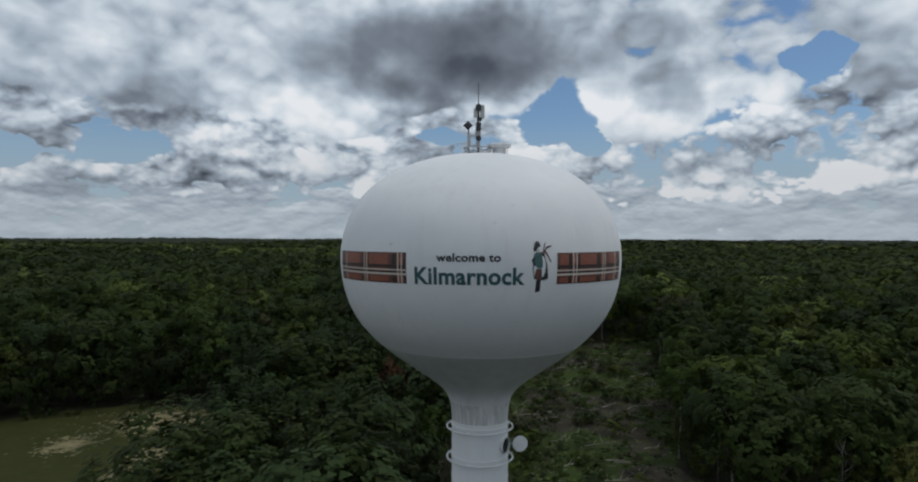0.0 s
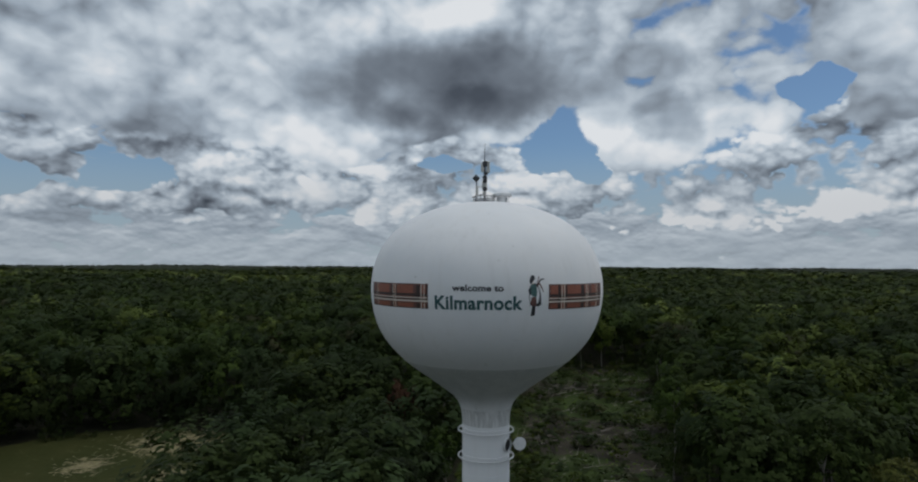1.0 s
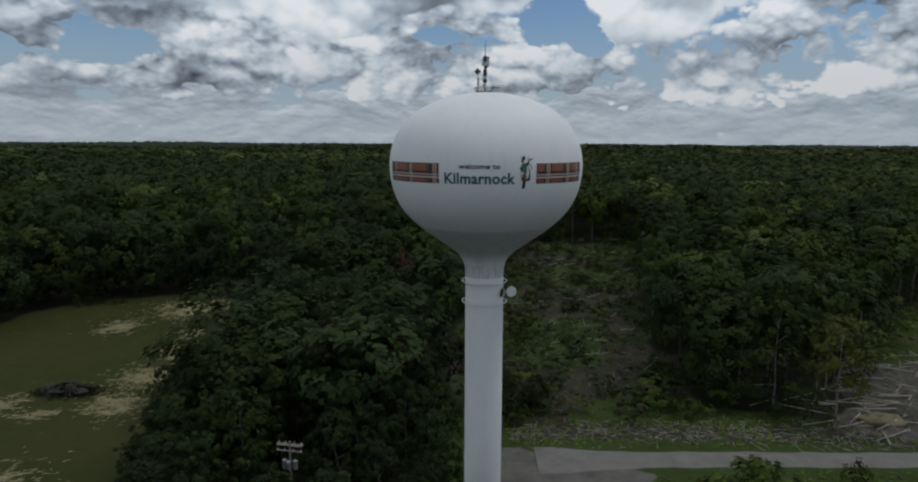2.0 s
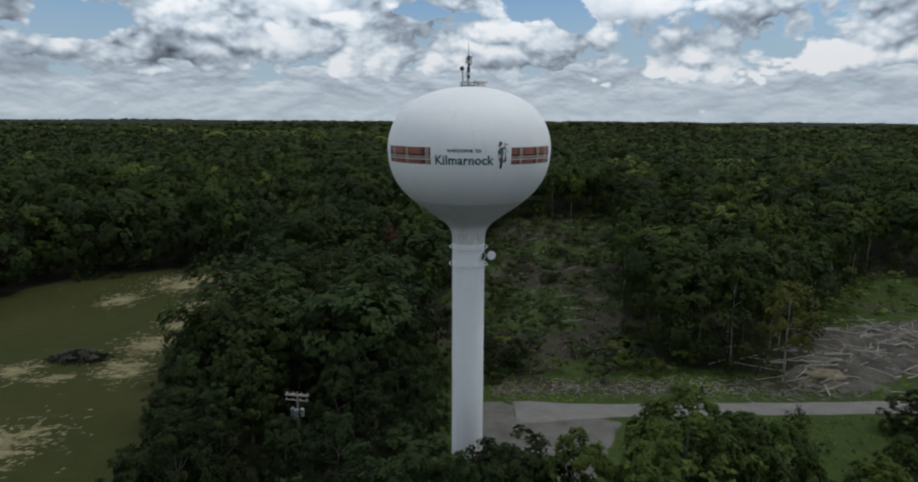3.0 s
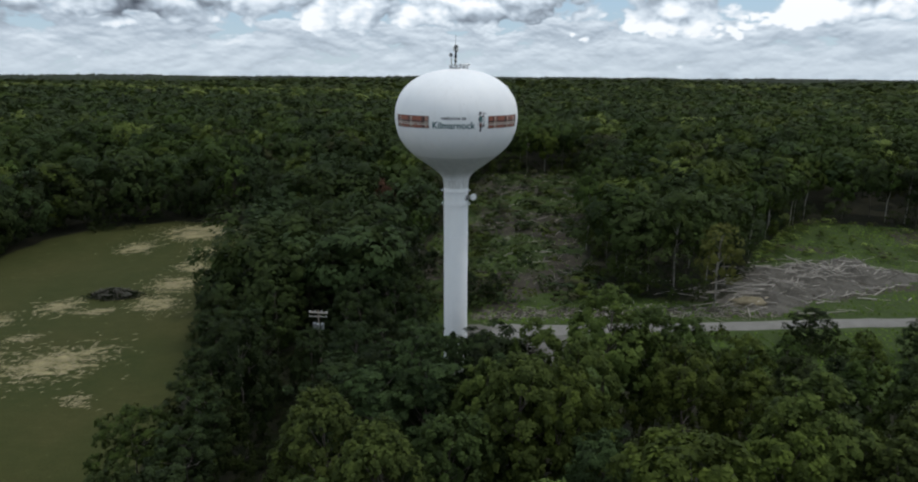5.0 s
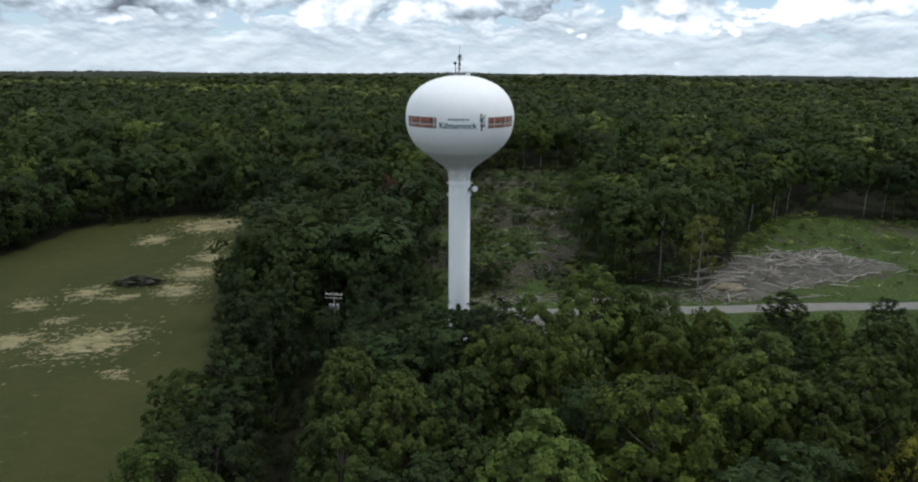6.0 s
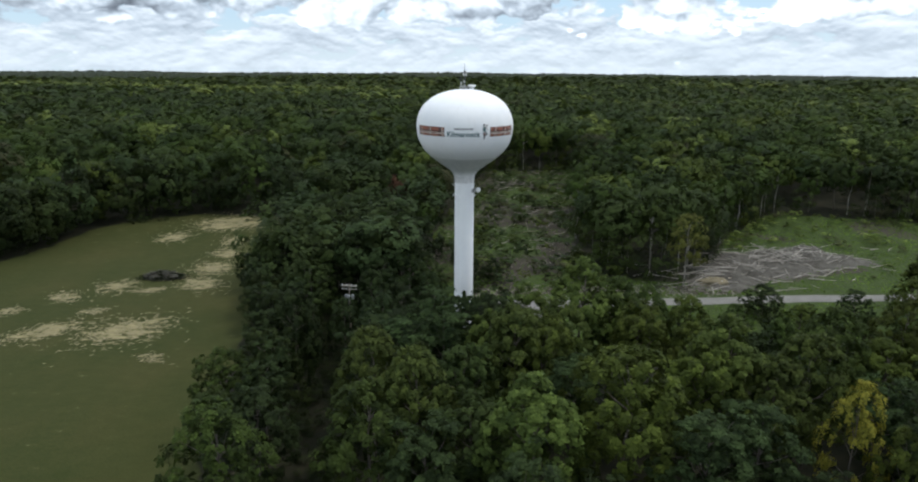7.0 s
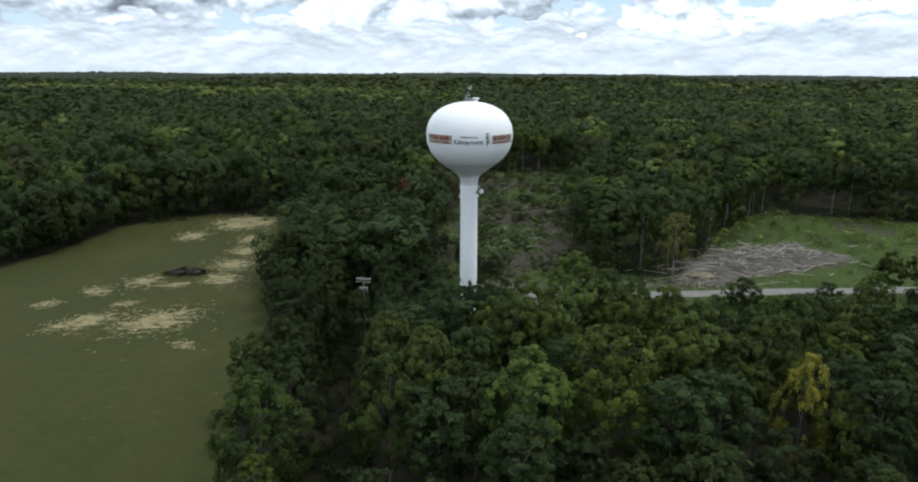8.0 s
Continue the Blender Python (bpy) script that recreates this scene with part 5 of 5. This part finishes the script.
    bare = np.exp(-(((q[:, 0] - 84) / 27) ** 2 + ((q[:, 1] - 60 - 0.28 * (q[:, 0] - 84)) / 15) ** 2) ** 1.5)
    q = q[(inside > 0.3) & (rs.uniform(0, 1, len(q)) < 0.06 + 0.5 * np.exp(-inside / 5)) & (bare < 0.25)]
    woods("clearing_scrub", q, lambda x, y, r: smaller[r.integers(5)], (0.6, 2.2), (1.8, 3.2), LEAVES, lambda x, y, r: int(r.choice((0, 2, 2, 6, 4))), "low green scrub and brambles over the grassy clearing", 43, 0.2)
    # around and behind: a thinner ring of the same wood
    p = scatter(60, 300, 11, 180, 23)
    ang = np.degrees(np.arctan2(p[:, 0], p[:, 1] + 80))
    p = free(p[np.abs(ang) > 50])
    woods("woods_behind", p, lambda x, y, r: smaller[r.integers(5)], (16, 22), (1.6, 2.0), LEAVES, mixed, "woods on the near side of the flight", 33)
    # the last kilometres: one uneven canopy sheet
    fine = np.radians(np.arange(-44, 44.01, 0.11))
    coarse = np.radians(np.arange(46, 314.1, 4.0))
    ang = np.concatenate([fine, coarse])
    rad = [2040.0]
    while rad[-1] < 4400:
        rad.append(rad[-1] * 1.018)
    rad = np.array(rad)
    A, R = np.meshgrid(ang, rad)
    R = np.where(np.abs(A) > math.radians(45), R * 0.14 + (R - 2040) * 0.9, R)
    rr = np.random.default_rng(34)
    R = R * (1 + rr.uniform(-0.005, 0.005, R.shape))
    X, Y = R * np.sin(A), -80 + R * np.cos(A)
    Z = height(X, Y) + 13.5 + rr.uniform(-7, 7, X.shape) + 2.0 * np.sin(X / 60) * np.sin(Y / 75)
    ny, nx = X.shape
    i = np.arange(nx * ny).reshape(ny, nx)
    j = np.roll(i, -1, 1)
    faces = np.stack([i[:-1], j[:-1], j[1:], i[1:]], -1).reshape(-1, 4)
    cx, cy = X[:-1].ravel(), Y[:-1].ravel()
    s = np.sin(cx / 260 + cy / 500) * np.cos(cy / 210) + rr.normal(size=len(cx)) * 0.5
    idx = np.where(s > 0.8, 2, np.where(s > -0.2, 0, 1))
    ob = arrays("horizon_woods", np.stack([X, Y, Z], -1).reshape(-1, 3), faces, LEAVES, idx)
    tagged(ob, "distant forest canopy reaching the horizon", "woods", kind="stuff")


build_woods()


# ---------------------------------------------------------------- field: straw and brush heap
def build_straw():
    r = np.random.default_rng(9)
    for cx, cy, a, b, deg in STRAW:
        n = int(8 * a * b) + 40
        t = radians(deg)
        u, v = r.normal(size=n) * a * 0.55, r.normal(size=n) * b * 0.55
        # raked into broken rows
        v = v + 0.35 * np.sin(u * 1.3 + v * 2)
        x, y = cx + u * math.cos(t) - v * math.sin(t), cy + u * math.sin(t) + v * math.cos(t)
        dirs = np.radians(35 + r.normal(size=n) * 24)
        L, W = r.uniform(0.4, 1.3, n), r.uniform(0.04, 0.09, n)
        z = height(x, y) + 0.03
        lift = r.uniform(0.0, 0.09, n)
        ux, uy = np.cos(dirs) * L / 2, np.sin(dirs) * L / 2
        vx, vy = -np.sin(dirs) * W, np.cos(dirs) * W
        q = np.stack([np.stack([x - ux, y - uy, z], 1), np.stack([x + vx, y + vy, z + 0.07 + lift], 1), np.stack([x + ux, y + uy, z + lift], 1), np.stack([x - vx, y - vy, z + 0.05], 1)], 1)
        ob = arrays("straw_patch", q.reshape(-1, 3), np.arange(4 * n).reshape(n, 4), [MAT["straw"]])
        tagged(ob, "patch of pale dry straw lying on the mown field", "straw", "straw patches", "stuff")


def stick_heap(name, cx, cy, a, b, top, n, mats, label, category, seed, leafy=0):
    """A heap of branches: a rounded mass with sticks lying over it every way."""
    r = np.random.default_rng(seed)
    heap = thing(name, (cx, cy, float(height(cx, cy))), label, category)
    bm = bmesh.new()
    bmesh.ops.create_icosphere(bm, subdivisions=4, radius=1)
    for v in bm.verts:
        k = 1 + 0.28 * noise.fractal(v.co * 2.1 + Vector((seed, 0, 0)), 1.0, 2.0, 4)
        v.co = Vector((v.co.x * a * k, v.co.y * b * k, max(-0.3, v.co.z * top * k)))
    part("mass", bm, mats[0], heap, "packed brushwood and soil")
    bm = bmesh.new()
    for i in range(n):
        t, q = r.uniform(0, 6.283), math.sqrt(r.uniform(0, 1))
        x, y = a * q * math.cos(t), b * q * math.sin(t)
        z = top * math.sqrt(max(0, 1 - q * q)) * 0.95 + 0.1
        d, l = r.uniform(0, 6.283), r.uniform(0.8, 3.6) * (0.5 + 0.5 * min(1, a / 6))
        e = Vector((math.cos(d) * l / 2, math.sin(d) * l / 2, r.normal() * 0.3))
        rad = r.uniform(0.02, 0.07)
        tube(bm, Vector((x, y, z)) - e, Vector((x, y, z)) + e, rad, rad * 0.5, 5, False)
    part("branches", bm, mats[1], heap, "tangled bare branches")
    if leafy:
        p = np.stack([r.normal(size=leafy) * a * 0.5, r.normal(size=leafy) * b * 0.5, np.zeros(leafy)], 1)
        p[:, 2] = top * np.exp(-((p[:, 0] / a) ** 2 + (p[:, 1] / b) ** 2)) * 1.05
        v, f = leaf_quads(p, unit(r.normal(size=(leafy, 3)) + np.array([0, 0, 0.8])), 0.5, 0.3, r)
        arrays("leaves", v, f, [MAT["leaf_c"]], parent=heap)
    return heap


build_straw()
stick_heap("brush_pile", -70.5, 54.8, 4.6, 2.2, 1.7, 150, (MAT["dark_brush"], MAT["slash"]), "dark heap of cut brush dumped on the mown field", "brush pile", 5, 2600)


# ---------------------------------------------------------------- clearing: slash mound, logs, dead branches
def log(parent, p, q, r0, r1, mat, name="log"):
    bm = bmesh.new()
    tube(bm, p, q, r0, r1, 9)
    return part(name, bm, mat, parent)


def build_slash():
    r = np.random.default_rng(12)
    hill = thing("slash_mound", (84, 60, 0), "low mound of grey logging debris and bleached logs beside the road", "debris mound")

    heaps = [(-17, -12, 7, 5, 2.6), (-9, -5, 9, 6, 2.2), (2, 2, 10, 7, 2.4), (13, 5, 9, 6, 2.0), (21, 4, 8, 5, 1.5), (-6, 6, 8, 5, 1.8), (7, 11, 7, 4, 1.8), (18, 14, 6, 4, 2.0), (-14, -2, 6, 5, 1.7)]

    def top(u, v):
        k = max(h * math.exp(-(((u - a) / p) ** 2 + ((v - b) / q) ** 2)) for a, b, p, q, h in heaps)
        return k * (0.85 + 0.75 * noise.fractal(Vector((u / 5, v / 5, 1.5)), 1.0, 2.0, 4)) - 0.3
    bm = bmesh.new()
    g = [[bm.verts.new((u, v, float(height(84 + u, 60 + v)) + top(u, v) + 0.10 * r.normal())) for u in np.arange(-34, 35, 1.0)] for v in np.arange(-24, 25, 1.0)]
    for a, b in zip(g, g[1:]):
        for i in range(len(a) - 1):
            if max(a[i].co.z, b[i + 1].co.z) - float(height(84 + a[i].co.x, 60 + a[i].co.y)) > 0.06:
                bm.faces.new((a[i], a[i + 1], b[i + 1], b[i]))
    for v in [v for v in bm.verts if not v.link_faces]:
        bm.verts.remove(v)
    part("mass", bm, MAT["slash"], hill, "grey-brown chips, twigs and soil")
    for i in range(170):
        u, v = r.normal() * 14, r.normal() * 7
        v += 0.28 * u
        d, l = r.normal() * 0.7 + 0.25, r.uniform(1.5, 8.5)
        z = float(height(84 + u, 60 + v)) + max(0, top(u, v)) + 0.18
        e = Vector((math.cos(d) * l / 2, math.sin(d) * l / 2, r.normal() * 0.25))
        rad = r.uniform(0.05, 0.17)
        log(hill, Vector((u, v, z)) - e, Vector((u, v, z)) + e, rad, rad * 0.7, MAT["dead_wood"])
    bm = bmesh.new()
    for i in range(1500):
        u, v = r.normal() * 14, r.normal() * 7
        v += 0.28 * u
        d, l = r.uniform(0, 6.28), r.uniform(0.5, 2.4)
        z = float(height(84 + u, 60 + v)) + max(0, top(u, v)) + 0.12
        e = Vector((math.cos(d) * l / 2, math.sin(d) * l / 2, r.normal() * 0.2))
        tube(bm, Vector((u, v, z)) - e, Vector((u, v, z)) + e, r.uniform(0.015, 0.045), 0.012, 4, False)
    ob = part("brushwood", bm, MAT["twigs"], hill, "grey-brown twigs")
    tagged(ob, kind="stuff")
    end = thing("cut_stump", (67.0, 47.6, float(height(67, 47.6))), "fresh pale sawn log end facing the road", "log")
    log(end, (0, 0.9, 0.75), (0, -0.2, 0.75), 0.55, 0.6, MAT["bark"], "bark")
    log(end, (0, -0.2, 0.75), (0, -0.23, 0.75), 0.54, 0.54, MAT["cut_wood"], "sawn_face")
    # bank of dug clay at the mound's foot
    bm = bmesh.new()
    bmesh.ops.create_icosphere(bm, subdivisions=4, radius=1)
    for v in bm.verts:
        k = 1 + 0.35 * noise.fractal(v.co * 1.9 + Vector((3, 0, 0)), 1.0, 2.0, 4)
        v.co = Vector((v.co.x * 4.0 * k, v.co.y * 2.2 * k, max(-0.3, v.co.z * 1.5 * k)))
    bank = part("clay_bank", bm, MAT["clay"], None, "low bank of dry yellow clay beside the debris mound", True)
    bank.location = (62.5, 46.5, float(height(62.5, 46.5)))
    tagged(bank, "low bank of dry yellow clay beside the debris mound", "earth bank")
    # long bleached poles thrown on the mound's crest and spread down its end
    for i in range(34):
        if i < 14:
            u, v, d, l, lift = r.normal() * 6 + 6, 6 + r.normal() * 2.5, r.uniform(0, 3.1), r.uniform(3, 6), r.uniform(0.4, 1.8)
        else:
            u, v, d, l, lift = -20 + r.normal() * 3, -10 + r.normal() * 3, r.uniform(2.4, 4.2), r.uniform(4, 9), r.uniform(-0.6, 0.1)
        z = float(height(84 + u, 60 + v)) + max(0, top(u, v)) + 0.2
        log(hill, (u, v, z), (u + math.cos(d) * l, v + math.sin(d) * l * 0.7, max(0.2 + float(height(84 + u, 60 + v)), z + lift)), r.uniform(0.09, 0.17), 0.05, MAT["dead_wood"])
    # scattered trunks and bleached branches on the cut-over strip
    for i in range(75):
        x, y = r.uniform(-2, 55), r.uniform(46, 190)
        if distance_in(CLEAR, x, y) < 1.5:
            continue
        z = float(height(x, y))
        t = thing("fallen_branch", (x, y, z), "bleached fallen branch lying on the cut-over ground", "dead branch", "fallen branches")
        bm = bmesh.new()
        d, l = r.uniform(-0.6, 0.9), r.uniform(2, 7)
        e = Vector((math.cos(d) * l, math.sin(d) * l, r.uniform(0.0, 0.8)))
        tube(bm, (0, 0, 0.1), e, r.uniform(0.06, 0.15), 0.04, 6)
        for k in range(r.integers(2, 6)):
            s = e * r.uniform(0.3, 0.95)
            dd = d + r.normal() * 0.9
            tube(bm, s + Vector((0, 0, 0.1)), s + Vector((math.cos(dd), math.sin(dd), r.uniform(0.2, 1.3))) * r.uniform(0.7, 2.2), 0.05, 0.015, 5, False)
        part("branch", bm, MAT["dead_wood"], t)
    bm = bmesh.new()
    for i in range(1900):
        x, y = r.uniform(-4, 56), r.uniform(44, 196)
        if i % 3 == 0:
            x, y = r.uniform(5, 66), 42 + r.normal() * 2.2
        if distance_in(CLEAR, x, y) < 0.8:
            continue
        d, l = r.uniform(0, 6.28), r.uniform(0.5, 2.6)
        z = float(height(x, y)) + 0.12
        e = Vector((math.cos(d) * l / 2, math.sin(d) * l / 2, r.normal() * 0.15))
        tube(bm, Vector((x, y, z)) - e, Vector((x, y, z)) + e, r.uniform(0.02, 0.06), 0.015, 4, False)
    ob = part("clearing_brushwood", bm, MAT["dead_wood"])
    tagged(ob, "twigs and brushwood strewn over the cut-over clearing", "brushwood", kind="stuff")
    # tall weeds over clearing and verge
    n = 34000
    x, y = r.uniform(-6, 175, n), r.uniform(6, 196, n)
    c = distance_in(CLEAR, x, y)
    k = (c > 0.5) & (distance_in(PAD, x, y) < -0.5) & (np.abs(y - road_line(x)) > 3.2)
    mound = np.exp(-(((x - 84) / 27) ** 2 + ((y - 60 - 0.28 * (x - 84)) / 15) ** 2) ** 1.5)
    strip = smooth(y, 46, 60) * (1 - smooth(x, 50, 60))
    k &= r.uniform(0, 1, n) > np.maximum(mound * 1.1, strip * 0.72)
    x, y = x[k], y[k]
    p = np.stack([x, y, height(x, y) + 0.18], 1)
    v, f = leaf_quads(p, unit(r.normal(size=(len(x), 3)) * 0.35 + np.array([0, -0.45, 1.0])), 0.7, 0.45, r)
    ob = arrays("weeds", v, f, [MAT["weed"]], tint=np.repeat(np.clip(0.5 + 0.35 * np.sin(x / 5.0 + 1.3 * np.sin(y / 7.0)) + r.normal(size=len(x)) * 0.2, 0, 1), 3))
    tagged(ob, "rank green weeds on the clearing and road verge", "weeds", kind="stuff")


build_slash()


# ---------------------------------------------------------------- utility pole
def build_pole():
    x, y = -20.1, 14.3
    t = thing("utility_pole", (x, y, float(height(x, y))), "weathered wooden utility pole with double crossarms and transformers", "utility pole", turn=radians(-10))
    bm = bmesh.new()
    tube(bm, (0, 0, -0.4), (0, 0, 11.9), 0.17, 0.11, 12)
    part("pole", bm, MAT["pole_wood"], t)
    for yy, z in ((-0.16, 11.5), (0.16, 11.5), (-0.16, 10.9)):
        bm = bmesh.new()
        box(bm, (0, yy, z), (2.9, 0.1, 0.13), None, 0.012)
        arm = part("crossarm", bm, MAT["dead_wood"], t, "pale wooden crossarm")
        for xx in (-1.3, -0.5, 0.5, 1.3):
            bm = bmesh.new()
            tube(bm, (xx, yy, z + 0.06), (xx, yy, z + 0.3), 0.05, 0.035, 10)
            part("insulator", bm, MAT["panel_grey"], arm)
    for xx in (-0.75, 0.0, 0.75):
        bm = bmesh.new()
        yy = -0.35 if xx == 0 else -0.1
        tube(bm, (xx * 0.8, yy, 8.9), (xx * 0.8, yy, 9.8), 0.25, 0.25, 16)
        tube(bm, (xx * 0.8, yy, 9.8), (xx * 0.8, yy, 9.9), 0.25, 0.16, 16)
        can = part("transformer", bm, MAT["steel"], t, "grey transformer can")
        bm = bmesh.new()
        tube(bm, (xx * 0.8 + 0.1, yy, 9.88), (xx * 0.8 + 0.1, yy, 10.15), 0.045, 0.03, 8)
        part("bushing", bm, MAT["dark_steel"], can)


build_pole()
